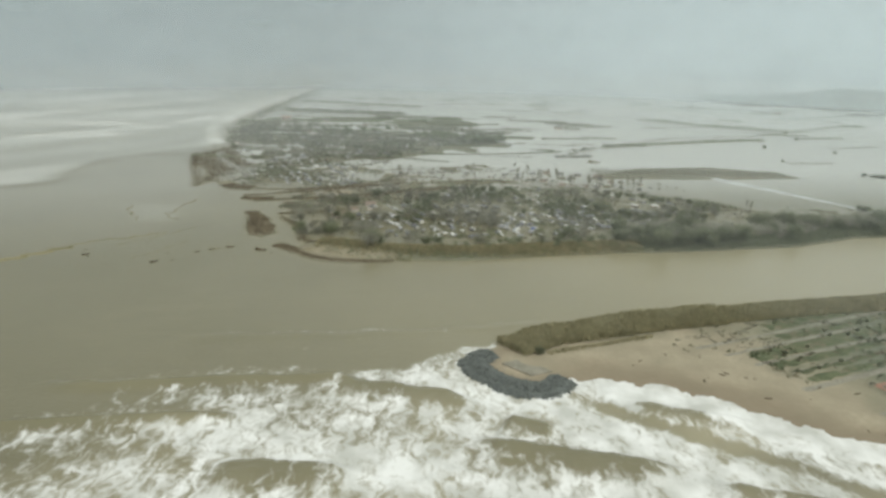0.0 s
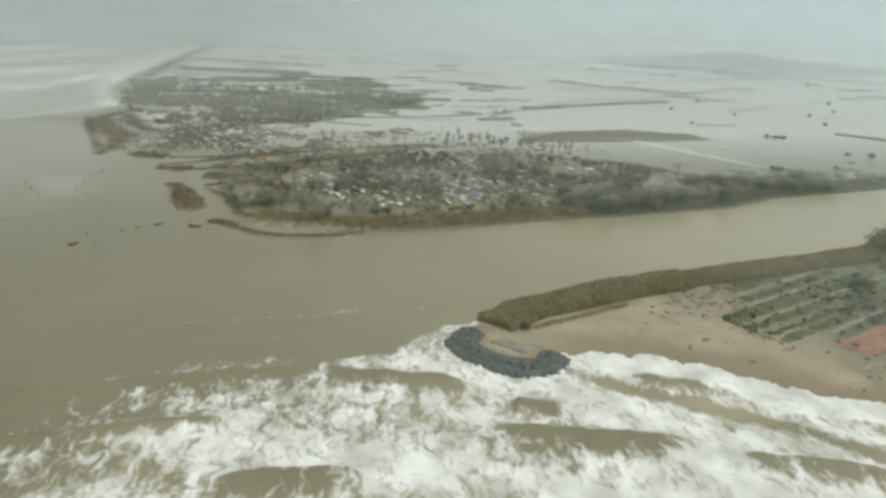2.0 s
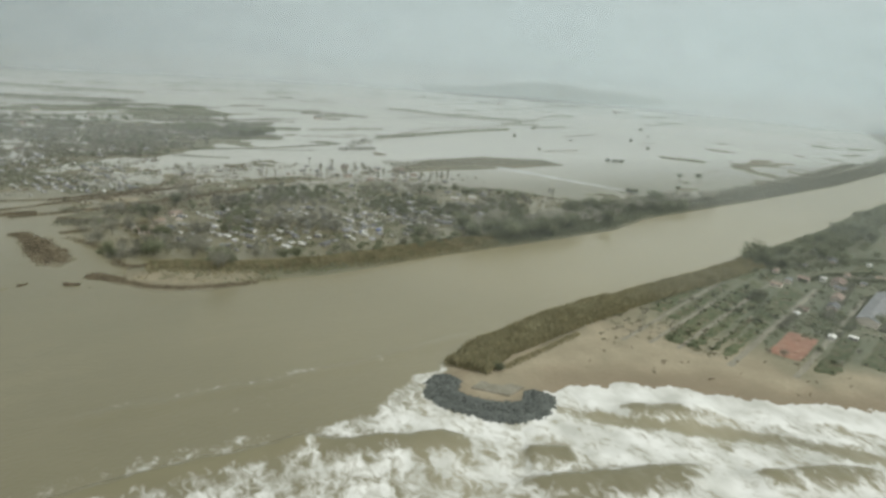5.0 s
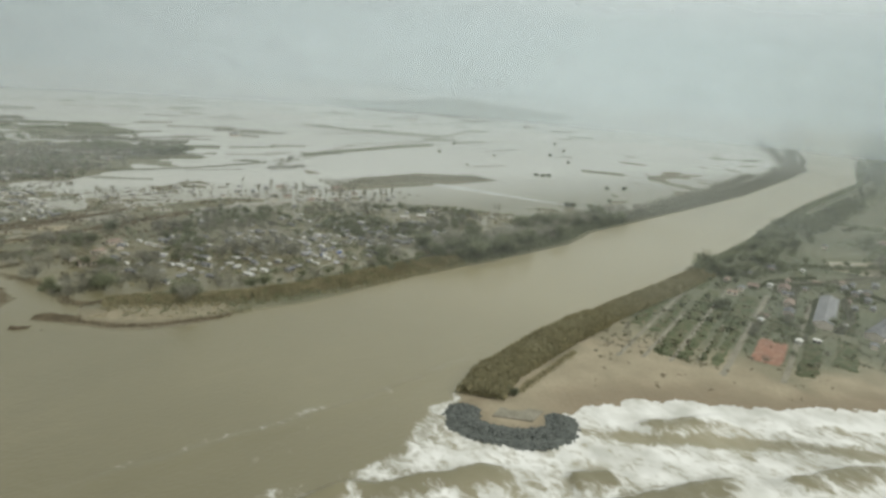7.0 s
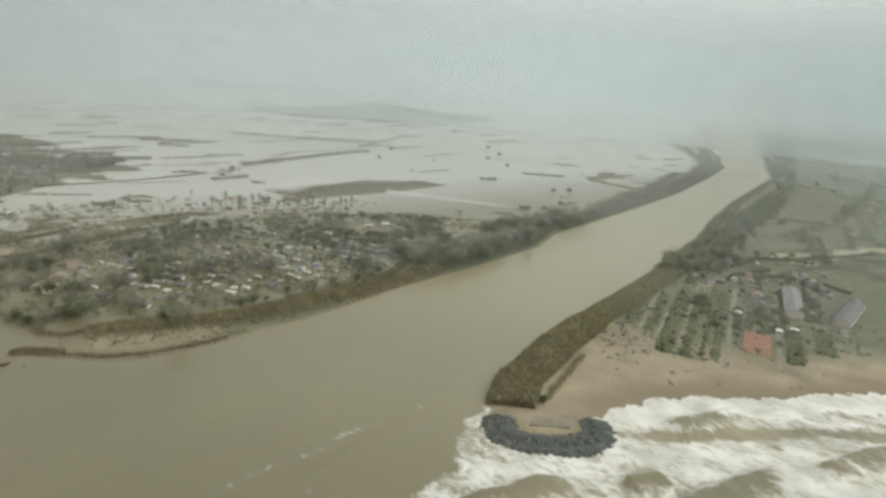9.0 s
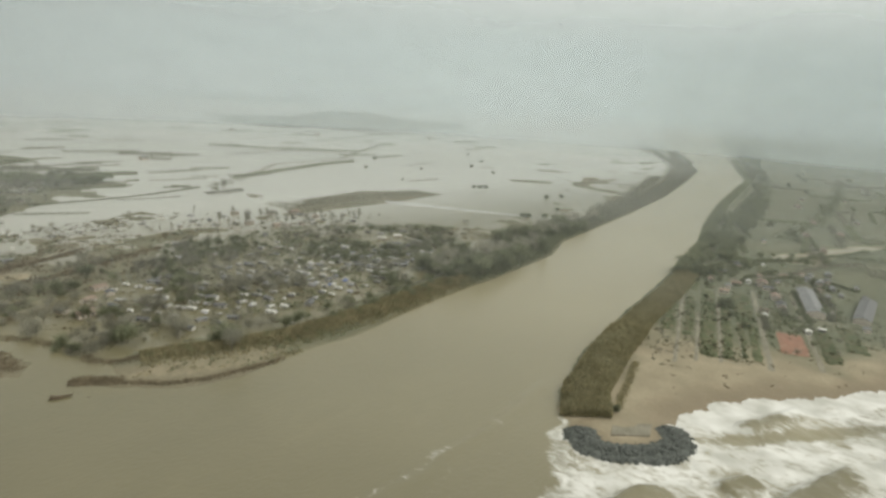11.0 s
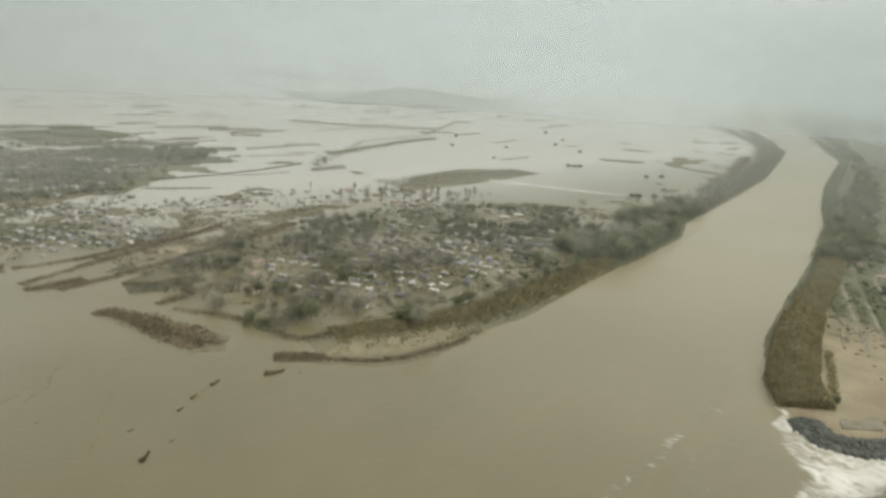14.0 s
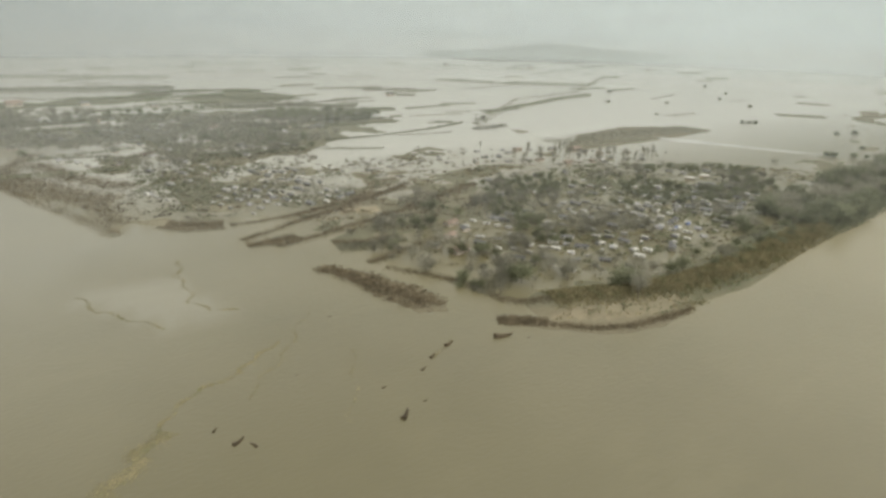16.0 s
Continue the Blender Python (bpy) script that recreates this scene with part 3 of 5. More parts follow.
for (x0, y0), (x1, y1), w in (((-175, 192), (-78, 206), 5), ((-147, 224), (-42, 235), 5), ((-50, 235), (5.6, 220), 6), ((-112, 269), (-14, 280), 2.5)):
    n = math.hypot(x1 - x0, y1 - y0)
    along = ((gx - x0) * (x1 - x0) + (gy - y0) * (y1 - y0)) / n ** 2
    ahead = (-(gx - x0) * (y1 - y0) + (gy - y0) * (x1 - x0)) / n + 1.6 * waves(gx, gy, 71, 16.0, 3)
    foam = np.maximum(foam, 0.34 * np.clip(np.minimum(along, 1 - along) * 5, 0, 1) * np.exp(-((ahead - w) / w) ** 2) * (ahead > 0.8) * (0.3 + 0.7 * along))
for (x0, y0), (x1, y1), k in (((-175, 192), (-60, 208), 0.36), ((-125, 226), (-30, 235), 0.30)):
    n = math.hypot(x1 - x0, y1 - y0)
    along = ((gx - x0) * (x1 - x0) + (gy - y0) * (y1 - y0)) / n ** 2
    behind = -(-(gx - x0) * (y1 - y0) + (gy - y0) * (x1 - x0)) / n - 1.6 * waves(gx, gy, 71, 16.0, 3)
    foam = np.maximum(foam, k * np.clip(np.minimum(along + 0.1, 1.1 - along) * 4, 0, 1) * np.clip((behind - 2.5) / 3, 0, 1) * np.clip((22 - behind) / 10, 0, 1) + 0.2 * waves(gx, gy, 84, 9.0, 3) * (behind > 3) * (behind < 22) * (along > 0) * (along < 1))
# wash along the beach and round the breakwater
land = signed(gx, gy, RIGHT_LAND)
foam = np.where((land < 3) & (land > -11) & (gy < 265) & (gx > 0) & (gx < 420), np.maximum(foam, np.where((gx > 58) & (gx < 210), 0.78, 0.58) - np.abs(land + 6) * 0.025), foam)
sheet = np.clip((land + 20 + 4 * waves(gx, gy, 97, 14.0, 3)) / 5, 0, 1) * np.clip((2 - land) / 2, 0, 1) * np.clip((gx - 50) / 10, 0, 1) * np.clip((215 - gx) / 30, 0, 1) * (gy < 245)
foam = np.maximum(foam, 0.95 * sheet)
trough = away(gx, gy, [(44, 226), (66, 210), (88, 198), (112, 183), (136, 163), (170, 140)]) + 1.5 * waves(gx, gy, 98, 12.0, 3)
foam -= 0.75 * np.exp(-(trough / 3.0) ** 2) * np.clip(0.75 + 0.5 * waves(gx, gy, 99, 22.0, 2), 0, 1)
# breakers off the other beach
SURF_SEA = [(-3000, 300), (-1000, 470), (-560, 552), (-399, 571), (-358, 585), (-367, 686), (-344, 767), (-311, 791), (-291, 840), (-329, 966), (-358, 1110), (-375, 1540), (-462, 3640), (-3000, 3640)]
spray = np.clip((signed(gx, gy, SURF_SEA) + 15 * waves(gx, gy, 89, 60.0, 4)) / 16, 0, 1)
far = signed(gx, gy, [(-1100, 1200), (-760, 1500), (-466, 1070), (-395, 930), (-438, 847), (-640, 760), (-1100, 900)])
foam = np.maximum(foam, np.clip(far / 60, 0, 1) * np.clip(0.30 + 0.30 * waves(gx * 0.5, gy, 85, 60.0, 4), 0, 1))
drift, breadth = gx * 0.6 + gy * 0.8, gy * 0.6 - gx * 0.8
streaks = waves(drift * 0.16, breadth, 88, 55.0, 4)
foam = np.maximum(foam, spray * np.clip(0.10 + 0.45 * streaks, 0.02, 0.8))
for line, w in (([(-780, 1030), (-749, 1095), (-663, 1282), (-560, 1500)], 26), ([(-640, 760), (-585, 847), (-441, 1013), (-400, 1300), (-388, 1842)], 18)):
    d = away(gx, gy, line) + 14 * waves(gx, gy, 92, 45.0, 3)
    foam = np.maximum(foam, 0.5 * np.clip(1.4 - d / w, 0, 1))
d = away(gx, gy, [(-301, 840), (-367, 1008), (-385, 1330), (-420, 2100), (-476, 3640)]) + 6 * waves(gx, gy, 85, 30.0, 3)
foam = np.maximum(foam, 0.6 * np.clip(1.4 - d / 10, 0, 1))
# thin lines of froth where river and sea meet
for line, w, k in (([(-78, 251), (-50, 267), (-16.8, 277), (43, 294)], 2.2, 0.06), ([(-56, 258), (-25, 266), (14, 274)], 2.0, 0.055), ([(-399, 571), (-358, 585), (-367, 686), (-344, 767), (-311, 791)], 3, 0.15)):
    d = away(gx, gy, line) + 2.5 * waves(gx, gy, 87, 9.0, 3)
    foam = np.maximum(foam, k * np.clip(1.6 - d / w, 0, 1))
stored(me, "foam", np.clip(foam, 0, 1))
# river lightens upstream: sky reflection and haze put into the water colour
river_sheen = np.clip((gx + 0.35 * (gy - 250) + 110 + 25 * waves(gx, gy, 96, 70.0, 3)) / 330, 0, 1) * np.clip(1 - s / 10, 0, 1) * np.clip(1 - signed(gx, gy, LEFT_LAND) / 20, 0, 1)
stored(me, "sandy", np.maximum(0.75 * np.clip(s / 25, 0, 1) * (1 - 0.75 * bare) * np.clip(0.6 + 0.4 * waves(gx, gy, 95, 30.0, 2), 0, 1), 0.72 * river_sheen))
patch = signed(gx, gy, [(-256, 512), (-248, 491), (-230, 463), (-199, 468), (-210, 490), (-213, 538), (-221, 543), (-224, 512)]) + 3 * waves(gx, gy, 91, 8.0, 3)
# sky mirrored by still flood water, put into its colour
sky_sheen = np.clip(signed(gx, gy, LEFT_LAND) / 60, 0, 1) * np.clip((gy - 560) / 160, 0, 1)
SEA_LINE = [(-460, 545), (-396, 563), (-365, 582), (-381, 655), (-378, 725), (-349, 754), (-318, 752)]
# paler with distance: haze and sky reflection painted in with the silt
far_sheen = 0.3 * np.clip((gy - 380 - 0.2 * (gx + 100)) / 220, 0, 1) * np.clip((-110 - gx + 30 * waves(gx, gy, 94, 60.0, 3)) / 140, 0, 1) * (signed(gx, gy, LEFT_LAND) < 0)
stored(me, "silt_and_sheen", np.maximum(np.clip(patch / 3, 0, 1) * (far_sheen + 0.16), np.maximum(0.85 * sky_sheen, np.maximum(spray * np.clip(0.66 + 0.30 * streaks, 0.2, 0.9), far_sheen)) * np.clip(np.abs(away(gx, gy, SEA_LINE) + 5 * waves(gx, gy, 93, 25.0, 3)) / 12, 0, 1)))
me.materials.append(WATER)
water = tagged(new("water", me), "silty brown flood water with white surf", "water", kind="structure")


# ---- haze sheets ----
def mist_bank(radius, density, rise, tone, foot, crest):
    """A curtain bent round the river mouth, added to stand in for haze."""
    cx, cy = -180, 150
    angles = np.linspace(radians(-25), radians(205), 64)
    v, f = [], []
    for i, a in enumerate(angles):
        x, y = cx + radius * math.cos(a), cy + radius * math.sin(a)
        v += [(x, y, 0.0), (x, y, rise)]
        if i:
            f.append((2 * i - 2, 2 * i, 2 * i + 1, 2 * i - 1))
    ob = new("mist_bank", mesh("mist_bank", v, f, haze_material("thin_haze", density, tone, foot, crest), smooth=True))
    return tagged(ob, "thin grey sheet standing in for haze over the flood plain", "mist", "mist banks", "stuff")


NEAR_HAZE, FAR_HAZE = (0.42, 0.45, 0.455), (0.310, 0.350, 0.365)
for radius, density, rise, tone, foot in ((345, 0.08, 200, NEAR_HAZE, 34), (560, 0.16, 200, NEAR_HAZE, 40), (1020, 0.22, 560, NEAR_HAZE, 36), (1300, 0.22, 580, FAR_HAZE, 26), (1650, 0.52, 600, FAR_HAZE, 13), (2300, 0.75, 660, FAR_HAZE, 50), (3400, 0.96, 800, FAR_HAZE, 34)):
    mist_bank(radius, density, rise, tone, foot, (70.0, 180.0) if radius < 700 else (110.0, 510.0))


# ---- plants ----
rng = random.Random(7)


def tube(v, f, a, b, r0, r1, sides=6):
    """Adds a tapered branch from a to b."""
    a, b = Vector(a), Vector(b)
    q = (b - a).to_track_quat("Z", "Y")
    k = len(v)
    for c, r in ((a, r0), (b, r1)):
        for i in range(sides):
            t = 2 * math.pi * i / sides
            v.append(c + q @ Vector((r * math.cos(t), r * math.sin(t), 0)))
    for i in range(sides):
        j = (i + 1) % sides
        f.append((k + i, k + j, k + sides + j, k + sides + i))
    f.append(tuple(k + sides + i for i in range(sides)))


def leaf(v, f, p, d, length, width, r):
    """Adds one thin twig or leaf spray that starts at p and points along d."""
    side = d.cross(Vector((r.uniform(-1, 1), r.uniform(-1, 1), r.uniform(-1, 1))))
    side = side.normalized() * width if side.length > 1e-4 else Vector((width, 0, 0))
    k = len(v)
    v += [p - side * 0.4, p + d * length * 0.5 + side * 0.7, p + d * length, p + d * length * 0.45 - side * 0.6]
    f.append((k, k + 1, k + 2, k + 3))


def tree(name, height, wide, kind, seed, label):
    """kind: bare, leafy or column."""
    r = random.Random(seed)
    top = tagged(new(name), label, "tree", name.replace("_", " ") + "s")
    v, f = [], []
    fork = height * (0.32 if kind != "column" else 0.75)
    lean = Vector((r.uniform(-0.05, 0.05), r.uniform(-0.05, 0.05), 1))
    thick = 0.012 if kind == "column" else 0.026
    tube(v, f, (0, 0, -0.5), lean * fork, height * thick, height * thick * 0.65, 7)
    tips = []
    if kind == "column":
        tube(v, f, lean * fork * 0.98, lean * height * 0.98, height * 0.008, 0.03)
    boughs, bough_faces = [], []
    n_limbs = 8 if kind != "column" else 12
    for i in range(n_limbs):
        t = 2 * math.pi * (i + r.random() * 0.7) / n_limbs
        if kind == "column":
            a = lean * height * r.uniform(0.25, 0.8)
            b = a + Vector((math.cos(t) * wide * 0.4, math.sin(t) * wide * 0.4, height * r.uniform(0.12, 0.2)))
        else:
            a = lean * fork * r.uniform(0.7, 1.0)
            out = wide * 0.5 * r.uniform(0.45, 0.85)
            b = Vector((math.cos(t) * out, math.sin(t) * out, height * r.uniform(0.55, 0.88)))
            if i == 0:
                b = Vector((0.1, 0.1, height * 0.9))
        tube(boughs, bough_faces, a, b, height * 0.011, 0.03, 5)
        tips.append((a, b))
    part("trunk", mesh("trunk", v, f, PALE_BARK if kind == "column" else BARK, True), None, top)
    v, f = boughs, bough_faces
    count = {"bare": 420, "leafy": 620, "column": 110}[kind]
    for i in range(count):
        a, b = tips[r.randrange(len(tips))]
        p = a.lerp(b, r.uniform(0.35, 1.05))
        sp = {"bare": 0.16, "leafy": 0.17, "column": 0.14}[kind] * wide
        p = p + Vector((r.gauss(0, sp), r.gauss(0, sp), r.gauss(0, sp * 0.7)))
        p.z = max(p.z, height * 0.22)
        d = Vector((p.x, p.y, r.uniform(0.1, 1.2) * wide * (0.35 if kind != "column" else 1.5))) + Vector((r.gauss(0, 1), r.gauss(0, 1), r.gauss(0, 0.6))) * wide * 0.2
        d.normalize()
        if kind == "leafy":
            leaf(v, f, p, d, r.uniform(0.45, 1.0), r.uniform(0.22, 0.5), r)
        else:
            leaf(v, f, p, d, r.uniform(0.8, 1.7), r.uniform(0.07, 0.17), r)
    part("crown", mesh("crown", v, f, LEAVES if kind == "leafy" else TWIGS), None, top)
    return top


def ground_at(pts):
    a = np.array(pts, float)
    return land_at(a[:, 0], a[:, 1])


def scatter(poly, gap, r, turn=0.0, jitter=0.45):
    """Points about gap apart inside a polygon, on a grid turned by that many degrees."""
    xs, ys = [p[0] for p in poly], [p[1] for p in poly]
    cx, cy, reach = sum(xs) / len(xs), sum(ys) / len(ys), max(max(xs) - min(xs), max(ys) - min(ys))
    n = int(reach / gap) + 2
    c, s = math.cos(radians(turn)), math.sin(radians(turn))
    out = []
    for i in range(-n, n):
        for j in range(-n, n):
            u, w = (i + r.uniform(-jitter, jitter)) * gap, (j + r.uniform(-jitter, jitter)) * gap
            out.append((cx + u * c - w * s, cy + u * s + w * c))
    a = np.array(out)
    keep = inside(a[:, 0], a[:, 1], poly)
    return [p for p, k in zip(out, keep) if k]


def clumped(pts, seed, size, level):
    """Keeps the points that lie in uneven patches about that size."""
    a = np.array(pts)
    keep = waves(a[:, 0], a[:, 1], seed, size, 3) > level
    return [p for p, k in zip(pts, keep) if k]


KINDS = {}


def plant(kind, pts, lo=0.8, hi=1.2, joined=""):
    """Sets trees of one kind at the points; joined: a label, for far woods that nobody could count."""
    if not pts:
        return
    zs = ground_at(pts)
    v, f, n = [], [], 0
    for (x, y), z in zip(pts, zs):
        proto, used = rng.choice(KINDS[kind])
        k = rng.uniform(lo, hi)
        m = pose(x, y, max(z, -0.9), 0, 0, rng.uniform(0, 360)) @ Matrix.Diagonal((k * rng.uniform(0.9, 1.15), k, k * rng.uniform(0.88, 1.15), 1))
        if joined:
            a = np.array(m)
            for ob in proto.children:
                c = np.empty(len(ob.data.vertices) * 3)
                ob.data.vertices.foreach_get("co", c)
                v.append(c.reshape(-1, 3) @ a[:3, :3].T + a[:3, 3])
                f += [tuple(i + n for i in p.vertices) for p in ob.data.polygons]
                n += len(v[-1])
        elif not used:
            proto.matrix_basis = m
            used.append(1)
        else:
            copy_thing(proto, m)
    if joined:
        tagged(new("woodland", mesh("woodland", np.concatenate(v), f, LEAVES if kind in ("leafy", "bush") else TWIGS)), joined, "woodland", kind="stuff")


KINDS["bare"] = [(tree("bare_tree", 7.0, 6.0, "bare", 11 + i, "leafless grey-brown winter tree standing in flood water"), []) for i in range(3)]
KINDS["leafy"] = [(tree("evergreen_tree", 7.0, 6.5, "leafy", 31 + i, "dull olive-green evergreen tree with an uneven crown"), []) for i in range(3)]
KINDS["column"] = [(tree("poplar", 11.0, 2.6, "column", 51 + i, "tall slim leafless poplar with pale bark"), []) for i in range(2)]
KINDS["bush"] = [(tree("bush", 3.2, 4.2, "leafy", 71 + i, "low dark rounded bush"), []) for i in range(2)]


def blades(name, p, d, length, width, material, dice):
    """One mesh of many thin four-cornered blades: p start, d direction (unit rows)."""
    side = np.cross(d, dice.uniform(-1, 1, d.shape))
    side *= (width / (np.linalg.norm(side, axis=1) + 1e-6))[:, None]
    run = d * length[:, None]
    v = np.stack([p - side * 0.4, p + run * 0.5 + side * 0.7, p + run, p + run * 0.45 - side * 0.6], 1).reshape(-1, 3)
    n = len(p)
    me = bpy.data.meshes.new(name)
    me.vertices.add(4 * n)
    me.vertices.foreach_set("co", v.astype(np.float32).ravel())
    me.loops.add(4 * n)
    me.loops.foreach_set("vertex_index", np.arange(4 * n, dtype=np.int32))
    me.polygons.add(n)
    me.polygons.foreach_set("loop_start", np.arange(0, 4 * n, 4, dtype=np.int32))
    me.update(calc_edges=True)
    me.materials.append(material)
    return new(name, me)


def brush(name, line, wide, tall, per_m, material, label, size=(0.5, 1.1), upright=0.5, category="hedge", seed=0, full=False):
    """A strip of scrub, cane or hedge along a line, as many single blades."""
    dice = np.random.RandomState(seed + 1000)
    xs, ys, ss = [], [], []
    for (x0, y0), (x1, y1) in zip(line, line[1:]):
        L = math.hypot(x1 - x0, y1 - y0)
        n = max(1, int(L * per_m))
        t, s = dice.rand(n), dice.uniform(-1, 1, n) if full else np.clip(dice.normal(0, 0.42, n), -1, 1)
        xs.append(x0 + (x1 - x0) * t - (y1 - y0) / L * s * wide / 2)
        ys.append(y0 + (y1 - y0) * t + (x1 - x0) / L * s * wide / 2)
        ss.append(s)
    x, y, s = np.concatenate(xs), np.concatenate(ys), np.concatenate(ss)
    n = len(x)
    h = tall * (1 - (0.3 * s ** 4 if full else 0.55 * s * s)) * (1 + 0.22 * waves(x, y, 300 + seed, 7.0, 3)) * (dice.uniform(0.82, 1.12, n) if full else 1.0)
    L = dice.uniform(*size, n)
    base = np.maximum(0, np.sqrt(dice.rand(n)) * h - L)
    p = np.stack([x, y, np.maximum(land_at(x, y), -0.5) + base], 1)
    d = np.stack([dice.normal(0, 1 - upright, n), dice.normal(0, 1 - upright, n), np.full(n, upright + 0.2)], 1)
    d /= np.linalg.norm(d, axis=1)[:, None]
    return tagged(blades(name, p, d, L, L * dice.uniform(0.16, 0.34, n), material, dice), label, category, kind="stuff")


# cane brake on the bank beside the breakwater
brush("cane_brake", [(27, 261), (46, 274), (64, 280), (95, 291), (131, 301)], 20, 5.0, 360, REED, "tall olive-brown giant cane along the river bank", (1.0, 2.3), 0.85, "reeds", 1, full=True)
brush("cane_brake", [(131, 301), (172, 311), (214, 320), (271, 335)], 17, 3.7, 300, REED, "olive-brown giant cane along the river bank", (0.9, 2.1), 0.85, "reeds", 25, full=True)
# added paler, flatter blades: light from above put into the cane's top
brush("cane_plumes", [(27, 261), (46, 274), (64, 280), (95, 291), (131, 301)], 19, 5.1, 240, LIT_CANE, "paler tan blades added for the lit top of the cane", (0.7, 1.5), 0.2, "reeds", 28, full=True)
brush("cane_plumes", [(131, 301), (172, 311), (214, 320), (271, 335)], 16, 3.8, 200, LIT_CANE, "paler tan blades added for the lit top of the cane", (0.7, 1.4), 0.2, "reeds", 29, full=True)
brush("path_hedge", [(42, 256), (54, 261), (70, 267), (92, 276)], 4.5, 1.6, 26, REED, "ragged brown hedge beside the cane", (0.5, 1.4), 0.5, "hedge", 26)
# scrub on the opposite embankment
brush("embankment_reeds", [(-85, 414), (-55, 404), (-20, 397), (32, 401), (73, 410), (125, 420)], 20, 3.2, 210, DRY_REED, "dry tan cane and grass on the embankment", (0.7, 1.6), 0.7, "reeds", 2)
brush("embankment_scrub", [(125, 424), (231, 444), (280, 466), (340, 481)], 22, 2.6, 40, LEAVES, "grey-green scrub along the river embankment", (1.0, 2.2), 0.6, "scrub", 3)
brush("embankment_scrub", [(340, 481), (420, 500), (630, 552), (868, 630), (1015, 686), (1120, 749), (1400, 917)], 24, 2.0, 34, HAZED, "brown-grey winter scrub along the far river embankment", (1.0, 2.2), 0.6, "scrub", 31)
brush("isle_scrub", [(-156, 494), (-146, 480), (-136, 452), (-126, 433)], 10, 0.9, 60, WET_REED, "flattened brown reeds on a mud islet", (0.5, 1.1), 0.35, "scrub", 4)
brush("isle_scrub", [(-114, 411), (-106, 407), (-98, 399)], 9, 1.2, 120, WET_REED, "brown reeds on the tip of a sandy islet", (0.5, 1.2), 0.4, "scrub", 27)
brush("isle_scrub", [(-149, 484), (-140, 460), (-130, 437)], 16, 0.5, 90, WET_REED, "flattened brown reeds on a mud islet", (0.5, 1.2), 0.2, "scrub", 9)
brush("isle_scrub", [(-115, 409), (-101, 400), (-86, 387), (-72, 381), (-50, 380), (-34, 381)], 6, 0.8, 55, WET_REED, "flattened brown reeds on a sandy islet", (0.5, 1.0), 0.35, "scrub", 5)
brush("bar_scrub", [(-177, 541), (-166, 541), (-150, 543)], 13, 1.5, 90, WET_REED, "olive-brown reeds on a low mud bar", (0.5, 1.3), 0.45, "scrub", 90)
brush("bar_scrub", [(-207, 594), (-195, 588), (-179, 582)], 17, 1.4, 90, WET_REED, "brown reeds on a low mud bar", (0.5, 1.3), 0.45, "scrub", 91)
brush("bar_scrub", [(-138, 516), (-121, 513), (-101, 516)], 16, 1.8, 60, HAZED, "grey-brown scrub on a drowned dyke", (0.6, 1.5), 0.5, "scrub", 92)
brush("bar_scrub", [(-106, 436), (-86, 446), (-64, 455)], 15, 2.0, 50, HAZED, "grey-brown scrub at the edge of the camp", (0.6, 1.6), 0.5, "scrub", 93)
for i, line in enumerate([
    [(-128, 482), (-118, 468), (-105, 450)],
    [(-178, 550), (-154, 563), (-111, 581), (-70, 603), (-43, 619)],
    [(-164, 532), (-140, 539), (-118, 547), (-84, 559), (-49, 574), (0, 599)],
    [(-137, 526), (-123, 518), (-104, 521)],
    [(-133, 490), (-106, 501), (-84, 507)],
    [(-176, 577), (-140, 580), (-84, 598), (-49, 610)],
    [(-84, 412), (-101, 426), (-104, 445), (-115, 469)],
]):
    brush("dyke_scrub", line, 10, 1.4, 44, WET_REED, "brown scrub on a low flooded dyke", (0.5, 1.2), 0.45, "scrub", 10 + i)
brush("shore_scrub", [(-232, 585), (-252, 637), (-274, 689), (-297, 763)], 14, 1.5, 30, WET_REED, "dark brown dune scrub on the spit", (0.5, 1.2), 0.45, "scrub", 20)
brush("shore_scrub", [(-224, 658), (-255, 700), (-287, 763), (-266, 826)], 24, 2.0, 34, WET_REED, "dark dune scrub behind the beach", (0.6, 1.4), 0.45, "scrub", 21)
brush("shore_scrub", [(-213, 592), (-199, 578), (-179, 575)], 8, 1.0, 26, WET_REED, "dark brown scrub on a mud bar", (0.5, 1.0), 0.4, "scrub", 22)
